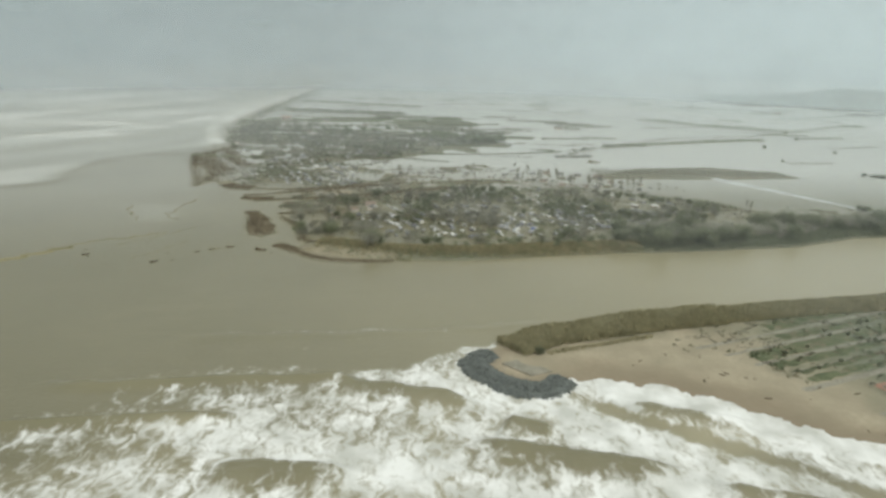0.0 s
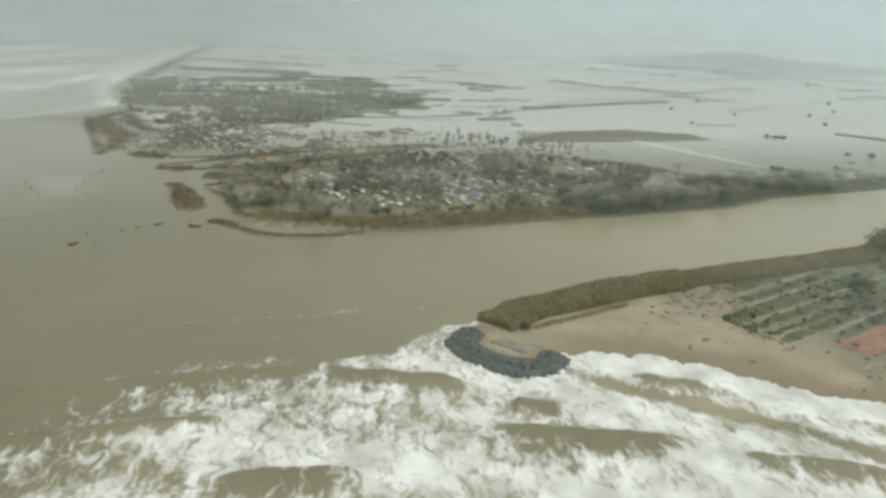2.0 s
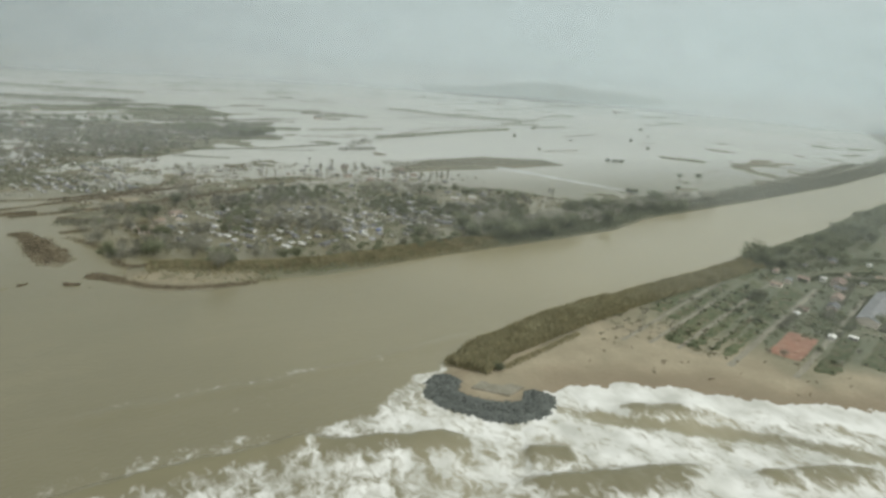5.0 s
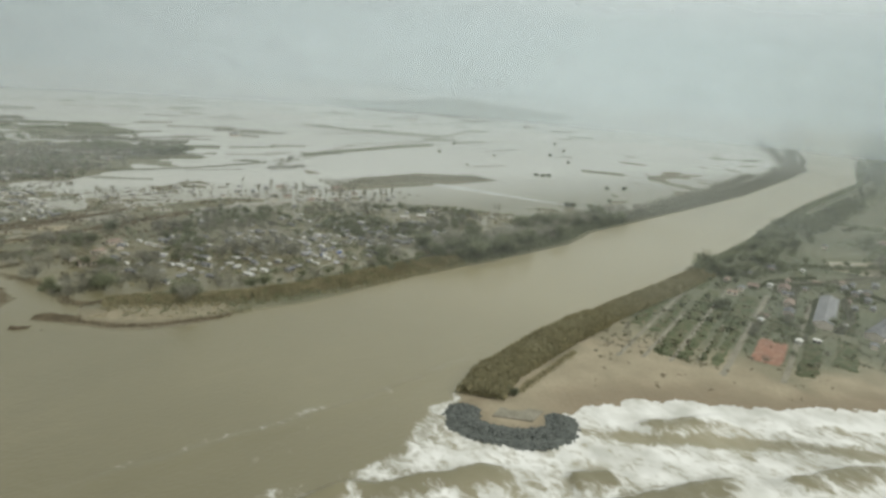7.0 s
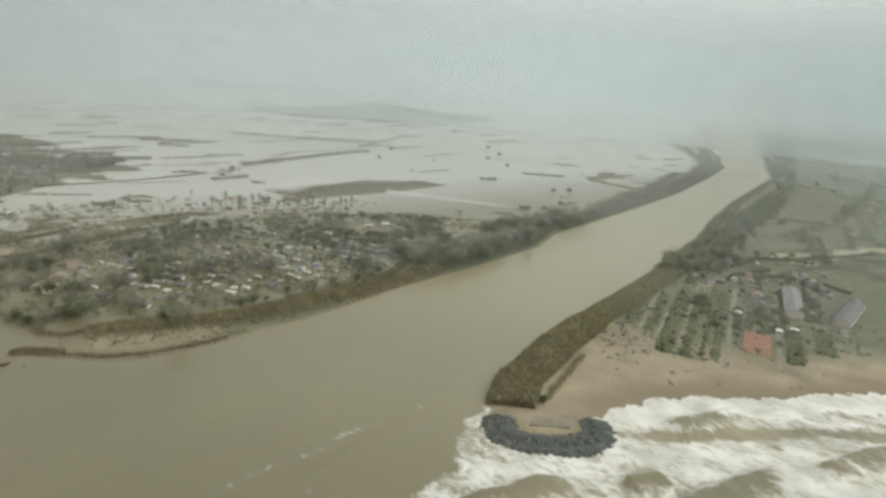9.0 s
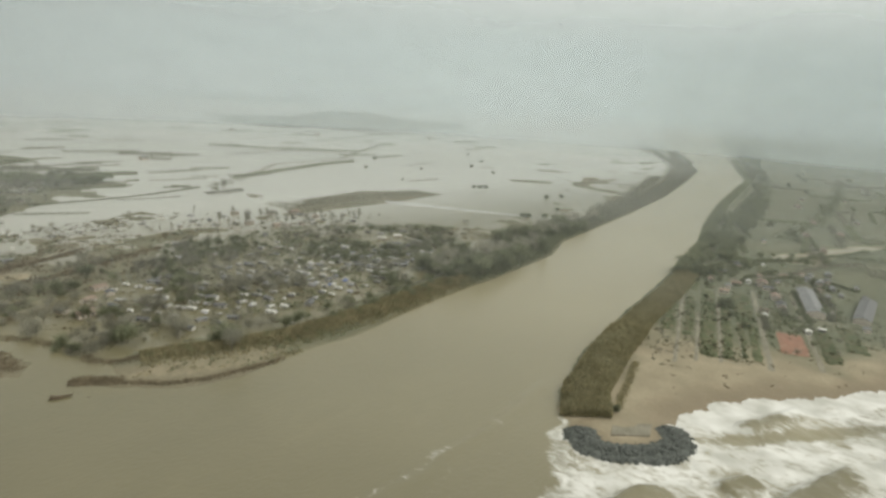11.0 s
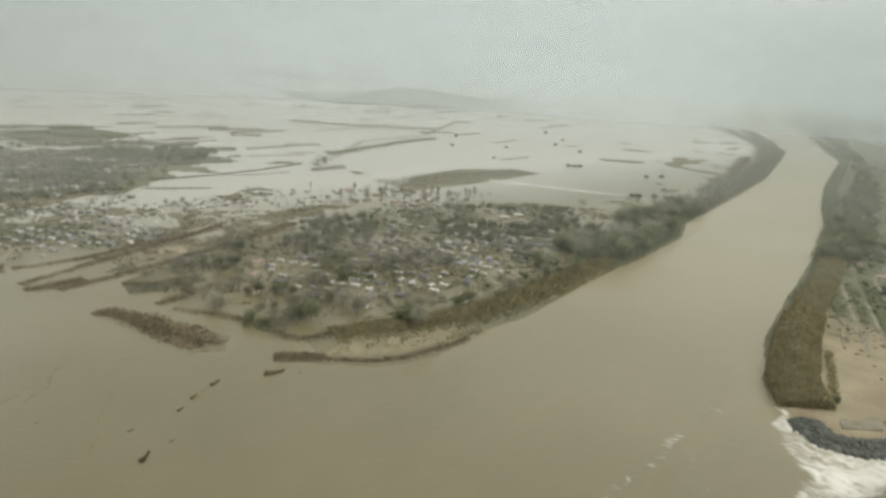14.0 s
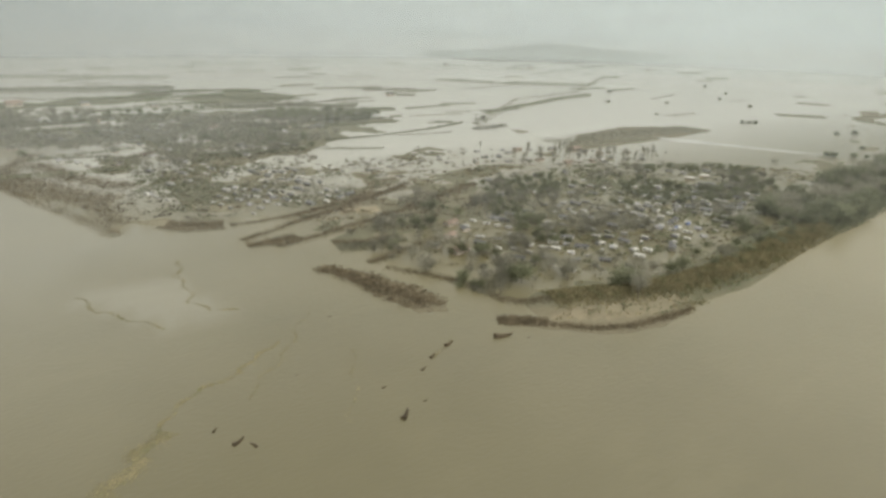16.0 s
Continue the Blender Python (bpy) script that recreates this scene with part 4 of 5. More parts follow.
for i, (line, w, h, k) in enumerate([
    ([(-37, 789), (24, 793), (79, 805), (135, 826)], 4, 1.8, 22),
    ([(140, 812), (210, 865), (307, 959), (440, 988), (680, 1173)], 9, 4.5, 6),
    ([(-320, 1272), (-196, 1249), (-90, 1221)], 44, 6, 60),
    ([(-90, 1215), (-28, 1198), (18.2, 1184)], 4, 2, 6), ([(-340, 1130), (-352, 1300), (-362, 1540), (-374, 1850)], 30, 2.2, 7), ([(-330, 1480), (-200, 1440), (-70, 1390)], 40, 4, 26),
    ([(-280, 1169), (-140, 1141), (0, 1106), (42, 1071)], 10, 3.5, 8),
    ([(-266, 1078), (-126, 1043), (39, 1019)], 8, 3.5, 8),
    ([(56, 1484), (112, 1473)], 14, 5, 10), ([(196, 1316), (259, 1296)], 16, 5, 10),
    ([(538, 718), (560, 703), (585, 682)], 6, 2.5, 8), ([(616, 672), (658, 655), (692, 616)], 8, 2.0, 7),
    ([(440, 1169), (504, 1120), (573, 1079)], 14, 3.5, 7),
    ([(388, 767), (414, 769), (442, 769)], 5, 3.0, 8),
    ([(150, 690), (238, 703), (350, 692)], 46, 1.5, 34), ([(147, 672), (224, 675), (266, 669)], 16, 1.3, 16),
    ([(-77, 951), (-47, 952), (2, 954)], 30, 2.5, 60), ([(-64, 1019), (-7, 1026), (76, 977)], 34, 3, 50),
    ([(199, 873), (262, 900), (382, 949), (449, 966)], 13, 3.5, 26), ([(122, 783), (138, 786), (167, 791)], 12, 3, 24),
    ([(-33, 1177), (16, 1170)], 22, 3, 40), ([(177, 1064), (201, 1054)], 16, 3, 30), ([(343, 1234), (424, 1148), (536, 1070)], 34, 3, 24),
    ([(588, 1260), (784, 1344), (980, 1428)], 22, 4, 6),
    ([(784, 1400), (966, 1372), (1204, 1344)], 26, 6, 8), ([(1148, 784), (1260, 896), (1456, 1036)], 22, 4, 7),
    ([(-168, 1512), (56, 1610), (364, 1652)], 24, 6, 5), ([(308, 1092), (420, 1120), (462, 1162)], 8, 3, 5),
    ([(504, 896), (588, 924)], 5, 2, 6), ([(602, 840), (633, 834)], 5, 2, 6),
]):
    brush("hedgerow", line, w * 1.3, h * 1.2, k, HAZED if w > 25 else TWIGS if i % 2 else LEAVES, "dark hedgerow between flooded fields", (0.8, 1.8), 0.4, "hedge", 40 + i)

hedge_dice = random.Random(99)
for i in range(64):
    x, y = hedge_dice.uniform(-300, 240), hedge_dice.uniform(740, 1230)
    if y > 1240 - 0.4 * x or x > 0.9 * (y - 700):
        continue
    turn, half = radians(hedge_dice.choice((-10, -10, 6)) + hedge_dice.gauss(0, 5)), hedge_dice.uniform(12, 55)
    line = [(x - half * math.cos(turn), y - half * math.sin(turn)), (x, y), (x + half * math.cos(turn), y + half * math.sin(turn))]
    brush("hedgerow", line, hedge_dice.uniform(4, 14), hedge_dice.uniform(1.5, 4.5), 14, hedge_dice.choice((TWIGS, LEAVES, LEAVES)), "grey-green hedge on flooded plots", (0.8, 1.8), 0.4, "hedge", 700 + i)
for i in range(72):
    x, y = hedge_dice.uniform(-250, 1250), hedge_dice.uniform(820, 1750)
    if y < 640 + 0.45 * x or (x < 0 and y < 1080):
        continue
    turn = radians(hedge_dice.choice((-10, -8, -6, 4)) + hedge_dice.gauss(0, 4))
    half = hedge_dice.uniform(6, 38)
    line = [(x - half * math.cos(turn), y - half * math.sin(turn)), (x, y + hedge_dice.gauss(0, 3)), (x + half * math.cos(turn), y + half * math.sin(turn))]
    brush("hedgerow", line, hedge_dice.uniform(6, 22), hedge_dice.uniform(2.0, 4.0), 14, hedge_dice.choice((TWIGS, LEAVES)), "dark hedgerow between flooded fields", (0.9, 2.0), 0.4, "hedge", 400 + i)
plant("leafy", clumped(scatter([(100, 412), (161, 419), (231, 434), (280, 457), (345, 471), (335, 490), (266, 490), (210, 480), (119, 458)], 7.0, rng, 0, 0.6), 131, 30, -0.35), 0.7, 1.45)
plant("leafy", scatter([(-20, 402), (40, 404), (110, 414), (115, 450), (40, 428), (-20, 416)], 13, rng), 0.45, 0.9)
brush("waterside_scrub", [(112, 413), (161, 419), (231, 434), (280, 457), (346, 472)], 11, 2.4, 34, LEAVES, "grey-green scrub hanging over the river's edge", (0.8, 1.9), 0.5, "scrub", 6)
brush("waterside_scrub", [(346, 472), (484, 504), (630, 541), (868, 619), (1022, 673), (1092, 717), (1176, 757), (1400, 900)], 11, 1.8, 34, HAZED, "brown-grey scrub at the water's edge", (0.8, 1.9), 0.5, "scrub", 32)
brush("waterside_scrub", [(271, 342), (406, 380), (486, 411), (636, 461), (806, 509), (972, 555), (1102, 618), (1351, 734)], 15, 4.0, 60, LEAVES, "grey-green trees and scrub at the river's edge", (0.8, 2.0), 0.5, "scrub", 24)
brush("bank_thicket", [(840, 634), (1015, 702), (1150, 790), (1400, 965), (1520, 1075)], 34, 2.6, 16, HAZED, "grey leafless thicket on the river bend", (1.0, 2.4), 0.5, "scrub", 7)
brush("bank_thicket", [(440, 520), (630, 575), (840, 655)], 30, 2.2, 22, HAZED, "grey leafless thicket behind the embankment", (1.0, 2.2), 0.5, "scrub", 8)
plant("bare", scatter([(112, 420), (231, 438), (280, 462), (400, 492), (370, 505), (266, 498), (210, 479), (119, 462)], 9, rng, 0, 0.6), 0.7, 1.5, "leafless trees along the embankment")
OLIVE = [(-30, 545), (0, 590), (40, 606), (78, 575), (153, 580), (228, 533), (190, 480), (120, 462), (78, 482), (24, 520)]
NEAR_CAMP = [(-110, 440), (-20, 418), (110, 436), (190, 474), (80, 486), (20, 522), (-40, 590), (-90, 570), (-125, 505)]
plant("leafy", clumped(scatter(OLIVE, 7.0, rng, 0, 0.7), 141, 36, 0.0), 0.38, 0.8, "dull olive evergreen trees among flooded plots")
plant("bare", clumped(scatter(OLIVE, 9, rng, 0, 0.7), 142, 30, 0.25), 0.6, 1.0, "leafless grey trees among flooded plots")
plant("leafy", clumped(scatter(NEAR_CAMP, 6.5, rng, 0, 0.7), 143, 28, 0.55), 0.4, 0.9)
plant("bare", clumped(scatter(NEAR_CAMP, 7.0, rng, 0, 0.7), 144, 30, 0.35), 0.6, 1.15)
plant("bare", clumped(scatter(NEAR_CAMP, 8.0, rng, 0, 0.7), 145, 34, 0.15), 0.35, 0.7, "thin leafless saplings standing in flood water")
plant("leafy", [(-50, 406), (-45, 404), (-54, 408), (-86, 440), (-82, 437), (-62, 452)], 0.85, 1.2)
plant("bare", scatter([(-28, 637), (63, 616), (182, 577), (238, 595), (196, 644), (84, 686), (14, 700)], 19, rng, 0, 0.7), 0.3, 0.6, "small leafless trees among flooded huts")
plant("bare", scatter([(-217, 658), (-182, 595), (-126, 595), (-70, 616), (-42, 693), (-140, 728), (-210, 742)], 20, rng), 0.5, 0.8, "small bare trees between caravans")
plant("bare", clumped(scatter([(-266, 784), (-231, 728), (-140, 721), (-56, 756), (28, 854), (56, 910), (42, 1008), (-322, 1064), (-308, 924)], 12, rng, 0, 0.6), 151, 60, -0.1), 0.8, 1.3, "leafless grey trees among far flooded camp plots")
plant("leafy", clumped(scatter([(-266, 784), (-231, 728), (-140, 721), (-56, 756), (-14, 854), (28, 910), (28, 1008), (-322, 1064), (-308, 924)], 16, rng, 0, 0.6), 152, 70, 0.25), 0.5, 0.9, "dull evergreen trees among far flooded camp plots")
plant("leafy", scatter([(-56, 941), (-14, 966), (21, 917), (70, 927), (73, 903), (14, 890), (-42, 910)], 8, rng), 0.8, 1.2, "dark clump of trees in the flooded fields")
plant("leafy", scatter([(-1, 872), (45, 863), (72, 928), (24, 952)], 9, rng), 0.7, 1.1, "dark clump of trees in the flooded fields")
plant("bare", scatter([(140, 804), (154, 804), (189, 840), (165, 848)], 9, rng), 0.7, 1.1)
plant("column", [(60 + 112 * i / 21 + rng.uniform(-4, 4), 640 - 52 * i / 21 + rng.uniform(-5, 5)) for i in range(22)], 0.95, 1.35)
plant("column", [(15.4, 638), (22, 633), (105, 539), (111, 543), (-49, 526), (-43, 524), (-38, 522), (-32, 521), (46, 605), (66, 689)], 0.6, 0.9)
plant("column", [(244, 528), (246, 531), (242, 531)], 0.7, 0.9)
plant("bush", [(442, 693), (450, 690), (436, 697), (455, 693), (448, 696), (340, 542), (344, 538), (360, 529), (406, 546), (367, 521), (462, 602), (483, 595), (574, 784), (602, 854), (392, 784), (420, 896), (728, 980), (504, 980), (493, 857), (672, 896)], 0.8, 1.3)
plant("leafy", [(219, 284), (225, 286), (214, 281), (220, 289), (216, 287)], 0.75, 0.95)
plant("bush", [(38, 258), (39, 255), (36, 260)], 0.7, 0.9)
plant("leafy", clumped(scatter([(258, 330), (297, 340), (476, 395), (706, 456), (722, 438), (560, 388), (462, 362), (380, 336), (320, 322), (280, 322)], 9, rng, 0, 0.7), 121, 40, -0.35), 0.7, 1.3, "dull evergreen trees behind the river bank")
plant("leafy", clumped(scatter([(256, 329), (297, 341), (476, 396), (706, 457), (966, 545), (980, 526), (560, 398), (462, 370), (336, 330), (288, 316)], 14, rng, 0, 0.7), 122, 40, -0.1), 0.5, 1.0, "dull grey-green trees behind the river bank")
plant("leafy", scatter([(966, 552), (1102, 610), (1351, 722), (1624, 854), (1652, 826), (1372, 686), (1120, 588), (980, 526)], 14, rng), 0.8, 1.3, "dark trees along the far river bank")
plant("leafy", [(266, 335), (271, 338), (276, 338), (282, 341)], 1.4, 1.8)
plant("leafy", [(357, 361), (362, 363), (406, 376), (412, 378), (492, 408), (486, 410), (508, 404), (514, 408)], 1.0, 1.4)


plant("bare", [(-52, 396), (-49, 399), (-99, 430), (-104, 483), (-113, 484), (-83, 450), (-94, 487), (-62, 429), (20, 408), (60, 418)], 1.1, 1.6)
plant("bare", [(-120, 502), (-129, 514), (-134, 543), (-105, 540), (-116, 573), (-62, 431), (-39, 546), (-88, 470), (-72, 520), (-96, 508), (-125, 530), (-80, 500), (-90, 545)], 0.4, 0.8)
plant("column", [(-46, 561), (-56, 520), (-51, 517), (-26, 581), (-47, 515)], 0.6, 0.85)
brush("dune_scrub", [(-266, 786), (-250, 745), (-238, 716), (-210, 686)], 26, 2.0, 40, WET_REED, "dark scrub on the dunes", (0.6, 1.4), 0.45, "scrub", 80)
brush("dune_scrub", [(-286, 738), (-262, 690), (-236, 655), (-230, 604)], 24, 1.6, 36, WET_REED, "brown scrub along the spit", (0.6, 1.3), 0.45, "scrub", 81)
brush("tree_belt", [(272, 341), (300, 318), (330, 322), (365, 318), (420, 300), (500, 272)], 14, 3.2, 34, LEAVES, "dark belt of bushes behind the gardens", (0.7, 1.5), 0.4, "hedge", 82)
brush("tree_belt", [(300, 296), (350, 285), (400, 279), (440, 262)], 14, 2.6, 30, TWIGS, "grey-brown belt of bare bushes", (0.7, 1.5), 0.4, "hedge", 83)
brush("tree_belt", [(520, 400), (640, 420), (800, 470), (1000, 540)], 30, 4.0, 14, LEAVES, "dark hedges on the far right-bank fields", (1.0, 2.0), 0.4, "hedge", 84)
brush("tree_belt", [(480, 340), (620, 350), (800, 380), (1100, 450)], 26, 3.5, 12, LEAVES, "dark hedges between wet meadows", (1.0, 2.0), 0.4, "hedge", 85)
plant("leafy", clumped(scatter([(262, 330), (300, 300), (420, 275), (470, 300), (400, 330), (330, 345)], 13, rng, 0, 0.7), 123, 30, 0.15), 0.45, 0.9, "dull evergreen trees behind the gardens")

for i in range(70):
    x = hedge_dice.uniform(380, 1300)
    y = hedge_dice.uniform(0.12 * x + 150, 0.43 * x + 190)
    turn, half = radians(hedge_dice.choice((24, 24, 18, -60)) + hedge_dice.gauss(0, 5)), hedge_dice.uniform(15, 60)
    line = [(x - half * math.cos(turn), y - half * math.sin(turn)), (x, y), (x + half * math.cos(turn), y + half * math.sin(turn))]
    if inside(np.array([line[0][0], line[2][0]]), np.array([line[0][1], line[2][1]]), RIGHT_LAND).all():
        brush("hedgerow", line, hedge_dice.uniform(5, 18), hedge_dice.uniform(2.0, 5.0), 16, hedge_dice.choice((TWIGS, LEAVES, LEAVES)), "grey-green hedge between wet meadows", (0.8, 1.8), 0.4, "hedge", 800 + i)


def litter(name, poly, count, material, size, label, seed, above=-0.45):
    """Uncountable low clumps of flattened plants and flood litter."""
    dice = np.random.RandomState(seed)
    xs, ys = [p[0] for p in poly], [p[1] for p in poly]
    x, y = dice.uniform(min(xs), max(xs), count), dice.uniform(min(ys), max(ys), count)
    z = land_at(x, y)
    keep = inside(x, y, poly) & (waves(x, y, seed, 40.0, 3) > -0.25) & (z > above)
    x, y, z = (np.repeat(a[keep], 9) for a in (x, y, z))
    n = len(x)
    w = np.repeat(dice.uniform(*size, n // 9), 9)
    p = np.stack([x + dice.normal(0, 0.7, n) * w, y + dice.normal(0, 0.4, n) * w, np.maximum(z, -0.1) + dice.uniform(0, 0.35, n) * w], 1)
    d = np.stack([dice.normal(0, 1, n), dice.normal(0, 1, n), dice.uniform(0.1, 0.9, n)], 1)
    d /= np.linalg.norm(d, axis=1)[:, None]
    return tagged(blades(name, p, d, w * dice.uniform(0.5, 1.0, n), w * dice.uniform(0.15, 0.4, n), material, dice), label, "flood litter", kind="stuff")


CAMP = [(-100, 430), (-60, 412), (0, 408), (120, 430), (260, 480), (270, 520), (180, 600), (60, 660), (0, 640), (-60, 600), (-110, 580), (-130, 520)]
litter("flood_litter", CAMP, 1700, DRIFT, (0.7, 1.8), "dark flood litter and broken brush on mud", 201)
litter("flood_litter", CAMP, 2200, DRY_REED, (0.7, 1.8), "flattened tan reeds and grass on mud", 202)
litter("flood_litter", [(-230, 600), (-100, 580), (0, 640), (20, 720), (-60, 760), (-200, 760), (-280, 780)], 1500, DRIFT, (0.8, 2.0), "dark flood litter between caravans", 203)
litter("dune_plants", [(60, 262), (120, 262), (160, 225), (190, 205), (260, 175), (330, 240), (300, 330), (200, 335), (100, 300)], 1000, CROP, (0.6, 1.5), "low dark dune plants and weeds", 204)

THICK = [(-40, 440), (60, 425), (150, 440), (260, 490), (230, 560), (120, 610), (20, 600), (-30, 540)]
litter("camp_weeds", THICK, 2600, LEAVES, (1.0, 3.0), "drowned grey-green shrubs between caravans", 209)
litter("camp_weeds", THICK, 900, TWIGS, (1.0, 3.0), "drowned grey brushwood between caravans", 210)
litter("camp_weeds", [(-230, 640), (-100, 590), (0, 640), (60, 700), (20, 800), (-60, 760), (-200, 760), (-280, 780)], 1200, TWIGS, (1.0, 2.6), "grey brushwood between far caravans", 211)
WEST_CAMP = [(-300, 800), (-262, 730), (-190, 735), (-60, 760), (14, 896), (-28, 980), (-315, 1036)]
litter("camp_weeds", WEST_CAMP, 2600, HAZED, (1.5, 4.2), "grey-brown shrubs on far flooded plots", 215, 0.0)
litter("camp_weeds", WEST_CAMP, 1500, LEAVES, (1.5, 4.0), "dull green shrubs on far flooded plots", 216, 0.0)
litter("camp_weeds", [(-215, 640), (-185, 596), (-123, 590), (-60, 620), (-45, 700), (-150, 730), (-205, 735)], 2200, LEAVES, (0.9, 2.4), "grey-green shrubs and hedges between parked caravans", 217)
WEST_STRIPS = [(-138, 492), (-100, 440), (-40, 520), (0, 590), (60, 612), (40, 660), (-60, 642), (-150, 590)]
litter("flood_litter", WEST_STRIPS, 900, WET_REED, (1.2, 3.2), "brown reeds and wrack on muddy strips", 218, 0.0)
litter("camp_weeds", WEST_STRIPS, 700, LEAVES, (1.0, 3.0), "olive weeds on muddy strips", 219, 0.0)
litter("flood_litter", ISLES[1], 900, WET_REED, (0.7, 1.8), "flattened brown reeds on a mud islet", 205)
litter("flood_litter", ISLES[1], 300, DRIFT, (0.7, 1.6), "dark flood litter on a mud islet", 206)
litter("flood_litter", [(-95, 400), (-42, 380), (4, 386), (112, 408), (161, 414), (165, 432), (73, 424), (0, 410), (-80, 420)], 1500, DRY_REED, (0.6, 1.8), "tan reeds and weeds along the water's edge", 207)
litter("flood_litter", [(-95, 400), (-42, 380), (4, 386), (112, 408), (161, 414), (165, 432), (73, 424), (0, 410), (-80, 420)], 700, LEAVES, (0.8, 2.4), "low green weeds along the water's edge", 208)


# ---- caravans and huts of the flooded camp site ----
def caravan(length, tarp, label):
    top = tagged(new("caravan"), label, "caravan", "caravans of the flooded camp site")
    w, h = 2.3, 2.45
    profile = [(-length / 2, 0.55), (-length / 2 + 0.15, 0.4), (length / 2 - 0.3, 0.4), (length / 2, 0.8), (length / 2 - 0.12, 1.7), (length / 2 - 0.65, h), (-length / 2 + 0.25, h), (-length / 2, h - 0.4)]
    bm = bmesh.new()
    a = [bm.verts.new((x, -w / 2, z)) for x, z in profile]
    b = [bm.verts.new((x, w / 2, z)) for x, z in profile]
    bm.faces.new(a)
    bm.faces.new(b[::-1])
    for i in range(len(profile)):
        j = (i + 1) % len(profile)
        bm.faces.new((a[j], a[i], b[i], b[j]))
    bmesh.ops.bevel(bm, geom=bm.edges[:], offset=0.07, segments=1, affect="EDGES")
    body = part("body", bm, SHELL, top)
    for sx, sy in ((-length * 0.27, -1), (length * 0.2, -1), (-length * 0.1, 1)):
        bm = box(bmesh.new(), sx - 0.6, sx + 0.6, sy * w / 2 - 0.03, sy * w / 2 + 0.03, 1.35, 1.95, 0.02)
        part("window", bm, PANE, body)
    part("roof_hatch", box(bmesh.new(), -0.4, 0.4, -0.35, 0.35, h - 0.02, h + 0.12, 0.04), GREY_ROOF, body)
    for sy in (-1, 1):
        bm = bmesh.new()
        bmesh.ops.create_cone(bm, cap_ends=True, segments=14, radius1=0.34, radius2=0.34, depth=0.2, matrix=pose(-0.2, sy * (w / 2 - 0.1), 0.34, 90))
        part("wheel", bm, RUBBER, top)
    v, f = [], []
    tube(v, f, (length / 2 - 0.2, 0.5, 0.45), (length / 2 + 1.0, 0, 0.45), 0.05, 0.05)
    tube(v, f, (length / 2 - 0.2, -0.5, 0.45), (length / 2 + 1.0, 0, 0.45), 0.05, 0.05)
    part("drawbar", mesh("drawbar", v, f, RUBBER), None, top)
    if tarp:
        v, f = [], []
        for i in range(7):
            for j in range(5):
                x, y = -length * 0.42 + length * 0.8 * i / 6, w / 2 + 2.6 * j / 4
                v.append((x, y, 2.35 - 0.14 * j - 0.12 * math.sin(i * 2.1) * (j > 0)))
        for i in range(6):
            for j in range(4):
                k = i * 5 + j
                f.append((k, k + 5, k + 6, k + 1))
        k = len(v)
        v += [(x, y, 0.25) for x, y in ((-length * 0.42, w / 2), (-length * 0.42, w / 2 + 2.6), (length * 0.38, w / 2 + 2.6), (length * 0.38, w / 2))]
        f += [(0, 4, k + 1, k), (4, 34, k + 2, k + 1), (34, 30, k + 3, k + 2)]
        part("awning", mesh("awning", v, f, tarp, True), None, top, "sagging cloth awning")
    return top


def hut(length, deep, wall_h, rise, roof, walls, name, label, group, plain=False):
    """A gabled building with overhanging roof."""
    top = tagged(new(name), label, name.replace("_", " "), group)
    L, D = length / 2, deep / 2
    bm = bmesh.new()
    a = [bm.verts.new(p) for p in ((-L, -D, 0), (-L, D, 0), (-L, D, wall_h), (-L, 0, wall_h + rise), (-L, -D, wall_h))]
    b = [bm.verts.new(p) for p in ((L, -D, 0), (L, D, 0), (L, D, wall_h), (L, 0, wall_h + rise), (L, -D, wall_h))]
    bm.faces.new(a)
    bm.faces.new(b[::-1])
    for i in range(5):
        j = (i + 1) % 5
        bm.faces.new((a[j], a[i], b[i], b[j]))
    body = part("wall", bm, walls, top)
    o, th = 0.35, 0.14
    slope = rise / D
    bm = bmesh.new()
    rows = []
    for x in (-L - o, L + o):
        rows.append([bm.verts.new(p) for p in ((x, -D - o, wall_h - o * slope + 0.03), (x, 0, wall_h + rise + 0.03), (x, D + o, wall_h - o * slope + 0.03), (x, D + o, wall_h - o * slope + th), (x, 0, wall_h + rise + th + 0.03), (x, -D - o, wall_h - o * slope + th))])
    bm.faces.new(rows[0])
    bm.faces.new(rows[1][::-1])
    for i in range(6):
        j = (i + 1) % 6
        bm.faces.new((rows[0][j], rows[0][i], rows[1][i], rows[1][j]))
    part("roof", bm, roof, top)
    if plain:
        return top
    for sx in (-0.3, 0.28):
        for sy in (-1, 1):
            x = sx * length
            part("window", box(bmesh.new(), x - 0.55, x + 0.55, sy * D - 0.04, sy * D + 0.04, wall_h * 0.42, wall_h * 0.82, 0.02), PANE, body)
    part("door", box(bmesh.new(), -0.45, 0.45, -D - 0.05, -D + 0.02, 0.05, 2.0, 0.02), DRIFT, body)
    return top


def settle(protos, places, lo=0.75, hi=0.95, tilt=0.0):
    """Puts things of mixed patterns at (x, y, heading)."""
    zs = ground_at([p[:2] for p in places])
    for i, ((x, y, turn), z) in enumerate(zip(places, zs)):
        proto, used = rng.choice(protos)
        m = pose(x, y, max(z, -0.5) - 0.05, rng.uniform(-tilt, tilt), rng.uniform(-tilt, tilt), turn) @ Matrix.Diagonal((rng.uniform(lo, hi),) * 3 + (1,))
        if not used:
            proto.matrix_basis = m
            used.append(1)
        else:
            copy_thing(proto, m)


